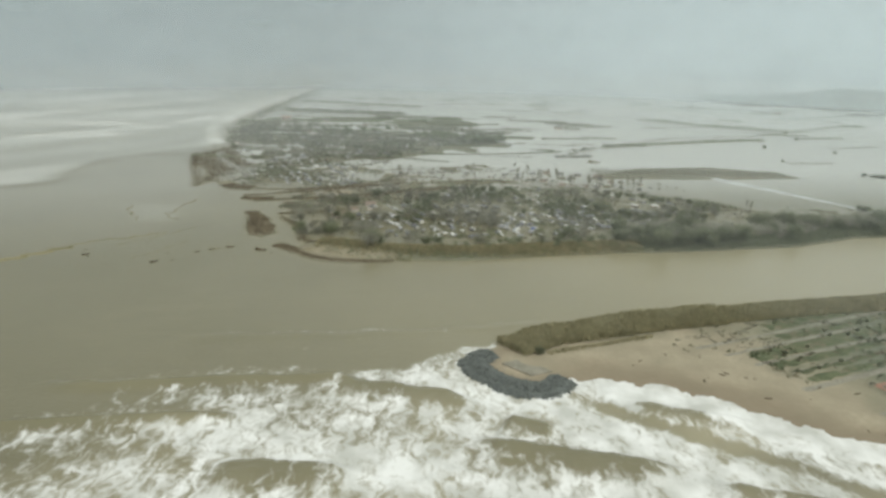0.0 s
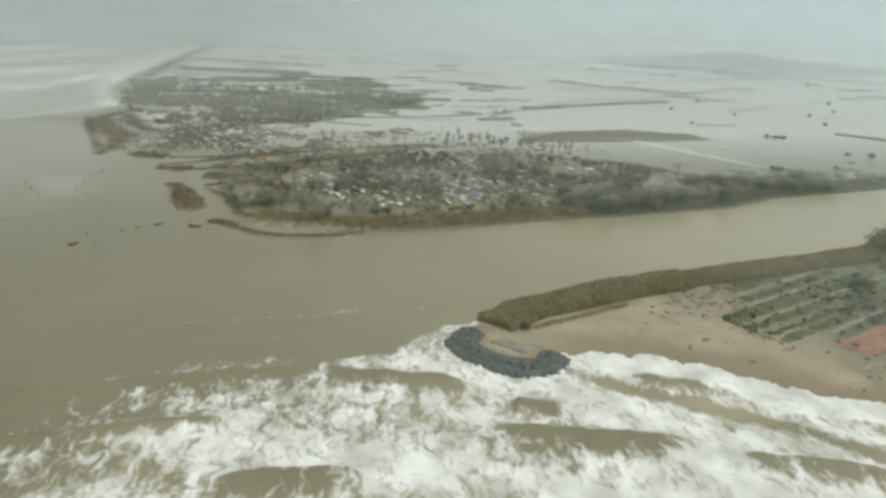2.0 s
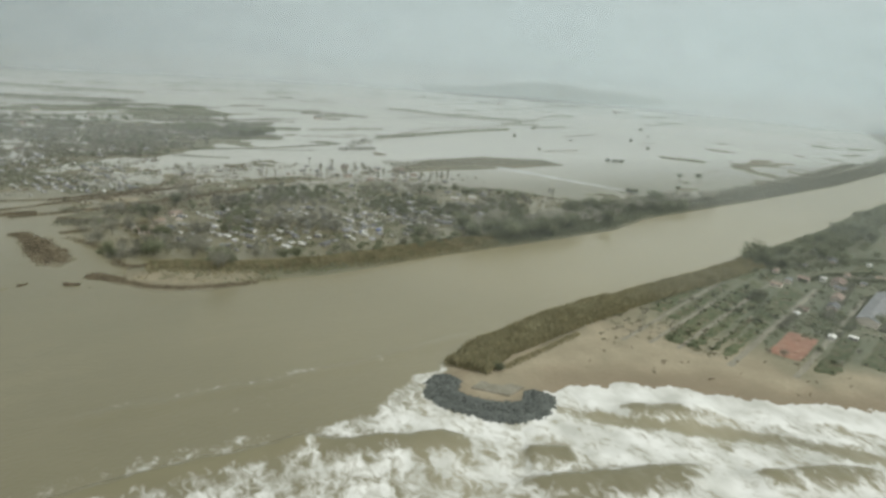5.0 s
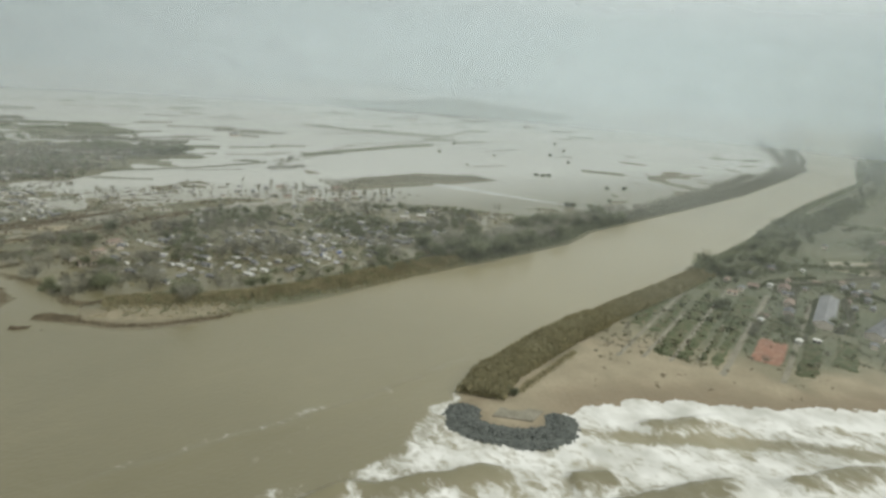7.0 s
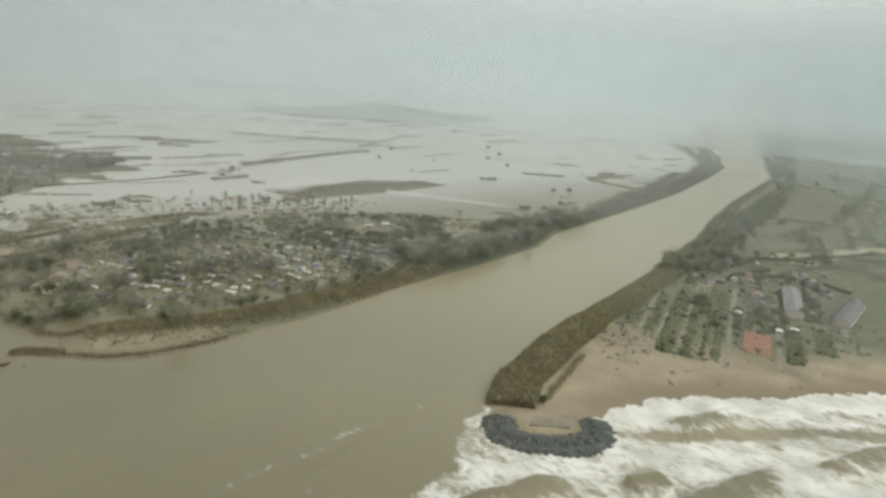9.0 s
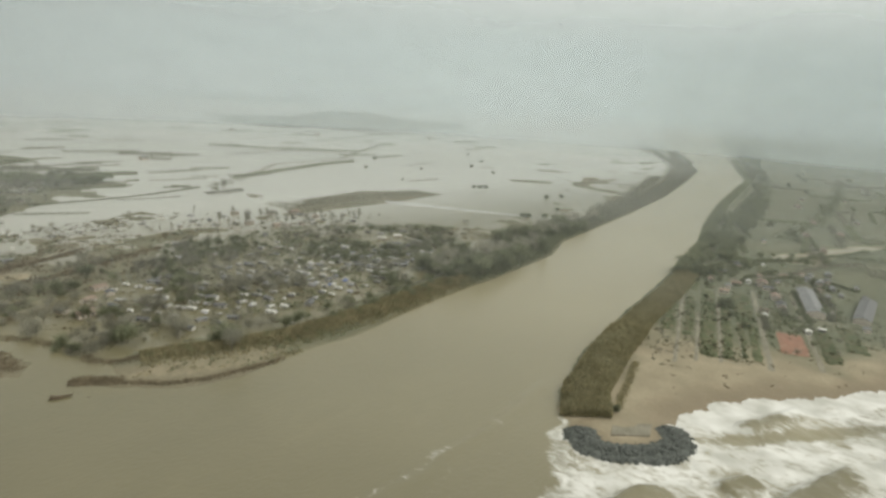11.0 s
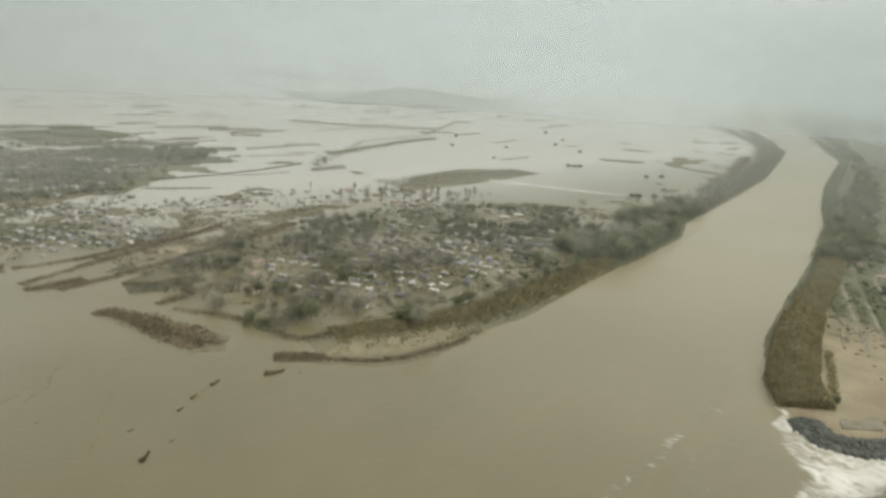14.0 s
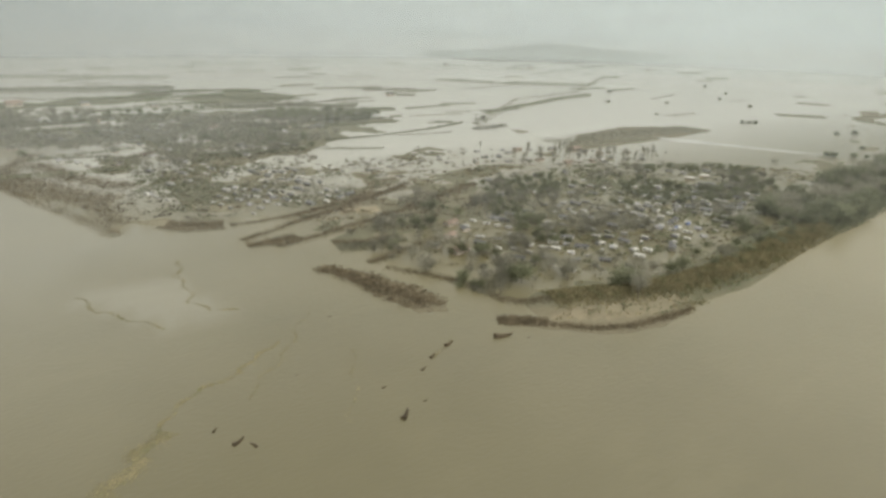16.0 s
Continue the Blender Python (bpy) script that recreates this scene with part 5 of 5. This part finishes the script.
CARAVANS = [(caravan(5.6, None, "white touring caravan standing in shallow flood water"), []), (caravan(6.8, AWNING, "white caravan with a sagging grey awning"), []), (caravan(6.2, AWNING, "dirty white caravan with a grey awning"), [])]
BLUE = [(caravan(6.4, TARP, "white caravan under a blue tarpaulin"), [])]
HUTS = [
    (hut(7.6, 3.6, 2.3, 0.6, GREY_ROOF, SHELL, "mobile_home", "pale mobile home with a low grey roof", "mobile homes"), []),
    (hut(8.4, 4.0, 2.3, 0.8, SHELL, PLASTER, "mobile_home", "mobile home with a white sheet roof", "mobile homes"), []),
]
HOUSES = [
    (hut(11, 7, 3.0, 1.5, TILE_ROOF, PLASTER, "house", "low plastered house with a weathered tile roof", "houses"), []),
    (hut(9, 6, 2.8, 1.2, GREY_ROOF, PLASTER, "house", "low plastered building with a grey sheet roof", "houses"), []),
]


def parked(poly, gap, turn, keep, wild):
    out = []
    for x, y in scatter(poly, gap, rng, turn, 0.25):
        if rng.random() < keep:
            out.append((x, y, turn + rng.gauss(0, wild) + rng.choice((0, 90, 180))))
    return out


def rowed(poly, along, across, turn, keep, wild):
    """Places in rows that run at that heading, with gaps."""
    xs, ys = [p[0] for p in poly], [p[1] for p in poly]
    cx, cy, reach = sum(xs) / len(xs), sum(ys) / len(ys), max(max(xs) - min(xs), max(ys) - min(ys))
    c, s = math.cos(radians(turn)), math.sin(radians(turn))
    out = []
    for j in range(-int(reach / across) - 1, int(reach / across) + 2):
        shift = rng.uniform(0, along)
        for i in range(-int(reach / along) - 1, int(reach / along) + 2):
            u, w = i * along + shift + rng.gauss(0, along * 0.12), j * across + rng.gauss(0, across * 0.1)
            out.append((cx + u * c - w * s, cy + u * s + w * c))
    a = np.array(out)
    ok = inside(a[:, 0], a[:, 1], poly) & (waves(a[:, 0], a[:, 1], 161, 45.0, 2) > -0.55)
    return [(x, y, turn + rng.gauss(0, wild) + rng.choice((0, 0, 90, 180))) for (x, y), k in zip(out, ok) if k and rng.random() < keep]


ZONE_A = [(-207, 661), (-185, 594), (-157, 588), (-123, 594), (-87, 605), (-50, 689), (-85, 689), (-146, 720), (-196, 731)]
ZONE_B = [(-62, 526), (-78, 479), (-73, 444), (-31, 431), (42, 438), (105, 451), (133, 476), (84, 521), (15.4, 532)]
settle(CARAVANS + CARAVANS[:1] + HUTS[:1], rowed(ZONE_A, 9.5, 11.5, -65, 0.8, 8), 0.7, 0.95)
settle(CARAVANS + HUTS[:1], rowed(ZONE_B, 8.5, 11.0, -58, 0.72, 12), 0.75, 1.0, tilt=3)
settle(CARAVANS + HUTS[:1], rowed([(70, 478), (130, 462), (200, 505), (160, 545), (70, 540)], 9, 15, -58, 0.5, 12), 0.8, 1.05, tilt=2)
settle(BLUE, [(48, 458, 30), (59, 463, 200), (42, 466, 80)], tilt=2)
settle(CARAVANS + HUTS, rowed([(-28, 560), (28, 539), (126, 521), (196, 539), (154, 581), (70, 599), (0, 602)], 12, 17, -58, 0.45, 20))
settle(HUTS + CARAVANS, parked([(0, 647), (70, 637), (168, 595), (210, 616), (140, 669), (56, 700), (7, 707)], 13, -15, 0.5, 20))
FAR_HUTS = [
    (hut(9, 4.2, 2.4, 0.7, AWNING, SHELL, "mobile_home", "far pale mobile home on a flooded plot", "far mobile homes", plain=True), []),
    (hut(8, 4.0, 2.3, 0.6, GREY_ROOF, PLASTER, "mobile_home", "far mobile home with a grey roof", "far mobile homes", plain=True), []),
]
settle(FAR_HUTS, rowed([(-273, 798), (-224, 742), (-140, 735), (-63, 763), (-14, 840), (14, 896), (-28, 980), (-315, 1036), (-301, 924)], 13, 24, -60, 0.55, 10), 0.6, 1.0)
settle(HOUSES, parked([(-84, 462), (-101, 490), (-70, 539), (-56, 521)], 16, 25, 0.5, 20) + [(129, 669, -15), (98, 678, -15), (147, 658, 0), (-189, 784, 20), (-252, 896, 20), (-210, 966, 15), (-112, 896, 10)])
settle(HUTS + HOUSES[:1], rowed([(70, 652), (165, 652), (170, 625), (119, 600), (66, 622)], 11, 14, -15, 0.6, 10), 0.5, 0.75)
settle(CARAVANS[:1], [(-52 + 6.4 * i, 662 + 1.6 * i, 13 + rng.gauss(0, 6)) for i in range(9)], 0.9, 1.1)
settle(HOUSES, [(470, 300, 24), (520, 330, 24), (560, 310, 20), (610, 350, 24), (660, 320, 20), (720, 400, 30), (450, 345, 24), (800, 420, 25), (850, 380, 20)], 0.9, 1.4)
settle(HOUSES, [(-280, 1120, 10), (-210, 1106, 10), (-140, 1064, 15), (168, 1064, 20), (658, 1372, 10), (896, 1260, 30), (1204, 1400, 20), (532, 1512, 10)], 1.2, 1.8)


# ---- gardens and buildings behind the beach ----
def garden(u, v):
    """A place in the garden plots: u paces of 1.4 m inland along the rows, v across them."""
    return 112 + 1.281 * u + 0.564 * v, 266 + 0.564 * u - 1.281 * v


def strip(name, u0, u1, v0, v1, lift, rough, material, label, category, kind="", step=1.2, seed=1, ragged=0.0):
    nu, nv = max(2, int((u1 - u0) / step)), max(3, int((v1 - v0) / step) + 1)
    pts = []
    for i in range(nu + 1):
        for j in range(nv + 1):
            pts.append(garden(u0 + (u1 - u0) * i / nu, v0 + (v1 - v0) * j / nv))
    a = np.array(pts)
    a = a + ragged * np.stack([waves(a[:, 0], a[:, 1], seed + 520, 5.0, 3), waves(a[:, 0], a[:, 1], seed + 540, 5.0, 3)], 1)
    z = land_height(a[:, 0], a[:, 1]) + lift + rough * waves(a[:, 0], a[:, 1], seed + 500, 2.5, 3)
    edge = np.array([(i in (0, nu)) or (j in (0, nv)) for i in range(nu + 1) for j in range(nv + 1)])
    z = np.where(edge, z - lift - rough, z)
    f = [(i * (nv + 1) + j, (i + 1) * (nv + 1) + j, (i + 1) * (nv + 1) + j + 1, i * (nv + 1) + j + 1) for i in range(nu) for j in range(nv)]
    ob = new(name, mesh(name, [(x, y, h) for (x, y), h in zip(a, z)], f, material, True))
    return tagged(ob, label, category, "garden plots" if not kind else "", kind)


for i, (u0, u1, v0, v1) in enumerate([(30, 70, -7, -1.5), (28, 84, 1.4, 5.6), (8, 52, 7.5, 14.2), (54, 100, 7.5, 14.0), (9, 84, 15.8, 20.0), (14, 54, 21.8, 24.9), (12, 54, 25.4, 29.5), (56, 104, 21, 29.5), (62, 80, 36, 46), (24, 62, 50, 57), (80, 120, 59, 67), (40, 72, 60, 68), (96, 128, 2, 7), (104, 140, 9, 14), (130, 170, 36, 46), (130, 160, 60, 70)]):
    strip("crop_bed", u0, u1, v0, v1, 0.40, 0.35, CROP, "dark green vegetable bed in sandy soil", "garden bed", seed=i, ragged=1.1)
    row = []
    for k in range(int((u1 - u0) * (v1 - v0) / 34)):
        row.append(garden(rng.uniform(u0, u1), rng.uniform(v0 + 0.5, v1 - 0.5)))
    plant("bush", row, 0.2, 0.45, "low vegetable plants and weeds")
litter("garden_weeds", [garden(8, 8), garden(8, 29), garden(84, 29), garden(84, 8)], 700, CROP, (0.7, 1.8), "ragged weeds between vegetable rows", 212)
litter("garden_weeds", [garden(-6, -9), garden(6, 8), garden(84, 8), garden(84, -9)], 420, TWIGS, (0.6, 1.5), "thin grey weeds on sandy plots", 213)
litter("garden_weeds", [garden(40, 32), garden(56, 48), garden(140, 75), garden(150, 30)], 800, LEAVES, (0.8, 2.2), "overgrown shrubs round the sheds", 214)
for i, (u0, u1, v0, v1) in enumerate([(-3, 90, -0.8, 0.8), (2, 60, 6.2, 7.7), (5, 104, 14.3, 15.9), (12, 60, 21.9, 22.6), (6, 112, 30.0, 32.4), (14, 120, 47.0, 49.2)]):
    strip("path", u0, u1, v0, v1, 0.10, 0.03, TRACK, "pale sandy track between garden plots", "path", "structure", seed=20 + i)
strip("court", 27, 52, 36, 46, 0.16, 0.03, CLAY, "flat red clay court", "court", seed=40)


def placed(u, v, turn):
    return (*garden(u, v), math.degrees(math.atan2(0.403, 0.915)) + turn)


SHEDS = [
    (hut(6, 4, 2.4, 0.7, GREY_ROOF, PLASTER, "shed", "small garden shed with a grey roof", "garden sheds"), []),
    (hut(5, 3.6, 2.2, 0.5, SHELL, SHELL, "shed", "small white garden hut", "garden sheds"), []),
    (hut(7, 4.5, 2.5, 0.9, TILE_ROOF, PLASTER, "shed", "small brick-roofed garden hut", "garden sheds"), []),
]
BARN = [(hut(62, 11, 3.6, 1.9, GREY_ROOF, PLASTER, "long_shed", "long low building with a grey sheet roof", "long sheds"), [])]
settle(BARN, [placed(101, 54.5, 0), (282, 224, 9)], 0.9, 1.0)
settle(HOUSES, [(250, 263, 24), (266, 272, 24), (284, 283, 114), (331, 322, 30), (292, 290, 24)], 0.9, 1.2)
for i, line in enumerate([[(232, 254), (262, 268), (302, 288)], [(228, 240), (262, 254), (296, 270)], [(246, 233), (280, 242), (312, 262)], [(300, 294), (330, 286), (344, 268), (336, 240)], [(196, 252), (214, 260), (232, 268)], [(272, 300), (300, 304), (345, 298)]]):
    brush("garden_hedge", line, 5, 2.6, 70, LEAVES if i % 2 else HAZED, "overgrown hedge between garden plots", (0.5, 1.2), 0.45, "hedge", 960 + i)
settle(HUTS[:1] + SHEDS[:1], [(335, 273, 24), (325, 254, 24), (342, 262, 24), (330, 264, 24), (266, 222, 24), (300, 250, 24), (312, 245, 24), (292, 289, 24), (352, 276, 24), (318, 232, 20), (345, 244, 20), (366, 268, 24)], 0.8, 1.2)
settle(SHEDS, [placed(126, 30, 0), placed(118, 24, 90), placed(110, 20, 0), placed(100, 18, 90), placed(70, 33.5, 0), placed(78, 34, 90), placed(133, 44, 0), placed(142, 36, 0), placed(90, 62, 0), placed(62, 54, 90), placed(56, 48.5, 0), placed(150, 48, 90), placed(170, 40, 0), placed(128, 62, 0), placed(120, 12, 0), placed(140, 18, 90), placed(72, 72, 0), placed(100, 78, 90), placed(150, 66, 0), placed(160, 58, 0)])
plant("leafy", [garden(u, v) for u, v in ((106, 10), (112, 6), (118, 16), (130, 22), (136, 30), (146, 42), (150, 28), (120, 38), (104, 34), (66, 31), (60, 47), (76, 47), (134, 54), (140, 60), (155, 52), (40, 48), (84, 58), (165, 30), (175, 50))], 0.45, 0.75)
plant("bare", [garden(u, v) for u, v in ((25, 37), (26, 41), (53, 37), (55, 44), (58, 50), (64, 50), (70, 52), (86, 35), (96, 33), (48, 58), (34, 56))], 0.35, 0.6)


# ---- pale dyke in the flooded fields ----
def dyke(line, wide, tall, material, name, label):
    v, f = [], []
    for i, (x, y) in enumerate(line):
        (x0, y0), (x1, y1) = line[max(i - 1, 0)], line[min(i + 1, len(line) - 1)]
        L = math.hypot(x1 - x0, y1 - y0)
        nx, ny = -(y1 - y0) / L, (x1 - x0) / L
        w = wide * (1 - 0.75 * i / (len(line) - 1))
        for s, z in ((-1, -0.6), (-0.6, tall), (0.6, tall), (1, -0.6)):
            v.append((x + nx * s * w / 2, y + ny * s * w / 2, z))
        if i:
            f += [(4 * i - 4 + j, 4 * i - 3 + j, 4 * i + 1 + j, 4 * i + j) for j in range(3)]
    f += [(0, 1, 2, 3), tuple(4 * (len(line) - 1) + j for j in (3, 2, 1, 0))]
    return tagged(new(name, mesh(name, v, f, material)), label, "dyke")


dyke([(266, 669), (288, 637), (308, 602), (328, 570), (342, 547)], 15.0, 0.6, PLASTIC, "field_dyke", "pale concrete-topped dyke between flooded fields")


# ---- breakwater ----
def boulder(seed):
    r = random.Random(seed)
    bm = bmesh.new()
    bmesh.ops.create_icosphere(bm, subdivisions=1, radius=1.0)
    for v in bm.verts:
        v.co *= r.uniform(0.72, 1.12)
        v.co.x *= 1.25
        v.co.z *= 0.6
    me = bpy.data.meshes.new("boulder")
    bm.to_mesh(me)
    bm.free()
    me.materials.append(ROCK)
    return me


breakwater = tagged(new("breakwater"), "horseshoe breakwater of dark grey boulders at the beach end", "breakwater")
rocks = [boulder(90 + i) for i in range(6)]
ring = [(19, 257), (12, 252), (11, 245), (17, 237), (25, 231), (34, 227), (41, 230), (45, 237)]
cv, cf = [], []
for i, (x, y) in enumerate(ring):
    (x0, y0), (x1, y1) = ring[max(i - 1, 0)], ring[min(i + 1, len(ring) - 1)]
    L = math.hypot(x1 - x0, y1 - y0)
    nx, ny = -(y1 - y0) / L, (x1 - x0) / L
    cv += [(x + nx * o, y + ny * o, h) for o, h in ((-7.2, -0.8), (-4.4, 1.2), (4.4, 1.35), (7.2, -0.8))]
    if i:
        cf += [(4 * i - 4 + j, 4 * i - 3 + j, 4 * i + 1 + j, 4 * i + j) for j in range(3)]
cf += [(0, 1, 2, 3), tuple(4 * (len(ring) - 1) + j for j in (3, 2, 1, 0))]
part("core", mesh("core", cv, cf, ROCK), None, breakwater, "packed dark stone core")
spots = []
while len(spots) < 300:
    i = rng.randrange(len(ring) - 1)
    (x0, y0), (x1, y1) = ring[i], ring[i + 1]
    if rng.random() > math.hypot(x1 - x0, y1 - y0) / 13:
        continue
    t, s = rng.random(), rng.gauss(0, 0.45)
    s = max(-1, min(1, s))
    L = math.hypot(x1 - x0, y1 - y0)
    spots.append((x0 + (x1 - x0) * t - (y1 - y0) / L * s * 6.6, y0 + (y1 - y0) * t + (x1 - x0) / L * s * 6.6, 1.7 * (1 - s * s) + 0.1))
rv, rf = [], []
for i in range(1500):
    k = rng.randrange(len(ring) - 1)
    (x0, y0), (x1, y1) = ring[k], ring[k + 1]
    t, s, L = rng.random(), rng.uniform(-1, 1), math.hypot(x1 - x0, y1 - y0)
    c = Vector((x0 + (x1 - x0) * t - (y1 - y0) / L * s * 7.2, y0 + (y1 - y0) * t + (x1 - x0) / L * s * 7.2, 2.0 * (1 - abs(s)) - 0.3))
    n0, k = len(rv), rng.uniform(0.6, 1.1)
    q = Euler((rng.uniform(0, 6), rng.uniform(0, 6), rng.uniform(0, 6))).to_matrix()
    me = rng.choice(rocks)
    rv += [c + q @ (v.co * k) for v in me.vertices]
    rf += [tuple(i + n0 for i in p.vertices) for p in me.polygons]
tagged(part("rubble", mesh("rubble", rv, rf, ROCK), None, breakwater), "small dark rubble", kind="stuff")
for x, y, z in spots:
    k = rng.uniform(0.5, 0.85)
    part("boulder", rng.choice(rocks), None, breakwater, at=pose(x, y, z, rng.uniform(-14, 14), rng.uniform(-14, 14), rng.uniform(0, 360)) @ Matrix.Diagonal((k, k, k, 1)))


pad = bmesh.new()
low = [pad.verts.new((x, y, -0.6)) for x, y in ((22, 247), (33.5, 237), (42.5, 241), (31, 252))]
lid = [pad.verts.new((x, y, 1.75)) for x, y in ((22.3, 247), (33.5, 237.3), (42.2, 241), (31, 251.7))]
pad.faces.new(lid)
for i in range(4):
    pad.faces.new((low[i], low[(i + 1) % 4], lid[(i + 1) % 4], lid[i]))
bmesh.ops.bevel(pad, geom=pad.edges[:], offset=0.15, segments=1, affect="EDGES")
part("concrete_pad", pad, TRACK, breakwater, "pale sand-strewn concrete pad")


# ---- driftwood and floating debris ----
def log(seed, length):
    """A drifting trunk with its root plate and a few broken branches."""
    r = random.Random(seed)
    top = tagged(new("drift_log"), "waterlogged dark tree trunk drifting in brown water", "log", "drift logs")
    v, f = [], []
    p, d, rad = Vector((-length / 2, 0, 0.15)), Vector((1, 0, 0)), 0.7
    for i in range(5):
        q = p + d * length / 5
        tube(v, f, p - d * 0.08, q, rad, rad * 0.8, 7)
        if i in (1, 3, 4):
            bv, bf = [], []
            tube(bv, bf, q - d * 0.1, q + Vector((r.uniform(0.2, 0.6), r.choice((-1, 1)) * r.uniform(0.3, 0.6), r.uniform(0.1, 0.5))), rad * 0.5, 0.04, 5)
            part("branch", mesh("branch", bv, bf, DRIFT, True), None, top)
        p, rad = q, rad * 0.8
        d = (d + Vector((0, r.uniform(-0.2, 0.2), r.uniform(-0.03, 0.05)))).normalized()
    part("trunk", mesh("trunk", v, f, DRIFT, True), None, top)
    for i in range(7):
        t = i * 0.9
        v, f = [], []
        tube(v, f, (-length / 2 + 0.2, 0, 0.2), (-length / 2 - r.uniform(0.3, 0.7), math.cos(t) * r.uniform(0.5, 0.9), 0.35 + math.sin(t) * r.uniform(0.3, 0.6)), 0.25, 0.1, 5)
        part("root", mesh("root", v, f, DRIFT, True), None, top)
    return top


LOGS = [(log(i, 3.5), []) for i in range(3)]
LOG_PLACES = [(-223, 382, 20, 1.05), (-228, 391, 60, 0.6), (-176, 371, 35, 1.3), (-167, 375, 10, 0.45), (-120, 398, -25, 1.4), (-141, 403, 15, 0.9), (-151, 398, 25, 0.8), (-112, 393, 0, 0.35), (-158, 392, 20, 0.7), (-175, 388, 10, 0.5), (-197, 409, 30, 0.5), (-171, 445, 0, 0.5), (-220, 379, 100, 0.7)]
for x, y, turn, k in LOG_PLACES:
    proto, used = rng.choice(LOGS)
    m = pose(x, y, -0.05, 0, 0, turn) @ Matrix.Diagonal((k, k, k, 1))
    if used:
        copy_thing(proto, m)
    else:
        proto.matrix_basis = m
        used.append(1)


def stick(seed):
    r = random.Random(seed)
    v, f = [], []
    tube(v, f, (-0.9, 0, 0.08), (0.1, r.uniform(-0.2, 0.2), 0.14), 0.13, 0.11, 6)
    tube(v, f, (0.05, 0.0, 0.13), (1.0, r.uniform(-0.5, 0.5), r.uniform(0.1, 0.6)), 0.12, 0.04, 6)
    return mesh("driftwood", v, f, DRIFT, True)


STICKS = [stick(i) for i in range(4)]
beach_pts = [(rng.uniform(64, 185), rng.uniform(192, 262)) for i in range(60)]
for (x, y), z in zip(beach_pts, ground_at(beach_pts)):
    if z > 0.6:
        k = rng.uniform(0.5, 1.5)
        ob = new("driftwood", rng.choice(STICKS))
        ob.matrix_basis = pose(x, y, z, 0, 0, rng.uniform(0, 360)) @ Matrix.Diagonal((k, k, k * 1.3, 1))
        tagged(ob, "small piece of dark driftwood stranded on sand", "driftwood", "driftwood on the beach")


def flotsam(line, wide, per_m, seed, name="floating_debris"):
    r = random.Random(seed)
    v, f = [], []
    for (x0, y0), (x1, y1) in zip(line, line[1:]):
        L = math.hypot(x1 - x0, y1 - y0)
        for i in range(int(L * per_m)):
            t, s = r.random(), r.gauss(0, wide / 2)
            x, y = x0 + (x1 - x0) * t - (y1 - y0) / L * s, y0 + (y1 - y0) * t + (x1 - x0) / L * s
            x, y = x + 1.5 * math.sin(t * L * 0.3 + seed), y + 0.8 * math.sin(t * L * 0.5)
            a = math.atan2(y1 - y0, x1 - x0) + r.gauss(0, 0.6)
            d = Vector((math.cos(a), math.sin(a), r.uniform(-0.02, 0.1))) * r.uniform(0.3, 1.1)
            tube(v, f, (x, y, 0.04), Vector((x, y, 0.05)) + d, r.uniform(0.05, 0.12), 0.04, 4)
    return tagged(new(name, mesh(name, v, f, DRY_REED)), "strand line of twigs on the beach" if name == "strand_line" else "line of floating twigs and reeds on brown water", "debris", kind="stuff")


for i, (line, w, k) in enumerate([
    ([(-242, 397), (-236, 406), (-228, 414), (-214, 419), (-206, 426), (-196, 434)], 1.0, 11),
    ([(-266, 366), (-258, 376), (-249, 387), (-242, 397)], 3.2, 60),
    ([(-199, 468), (-209, 472), (-216, 483), (-214, 501), (-216, 514), (-210, 536)], 0.8, 6),
    ([(-256, 510), (-249, 491), (-238, 476), (-228, 463)], 0.8, 5),
    ([(-216, 402), (-192, 430), (-179, 452)], 0.5, 3),
    ([(-154, 395), (-140, 405)], 0.5, 5),
    ([(-193, 375), (-182, 395), (-174, 417)], 0.6, 2.5),
]):
    flotsam(line, w, k, 600 + i)
flotsam([(52, 243), (61, 249), (76, 243), (91, 235), (109, 224), (133, 211), (160, 200)], 0.9, 16, 650, "strand_line")
flotsam([(70, 262), (92, 252), (112, 243)], 1.2, 7, 651, "strand_line")
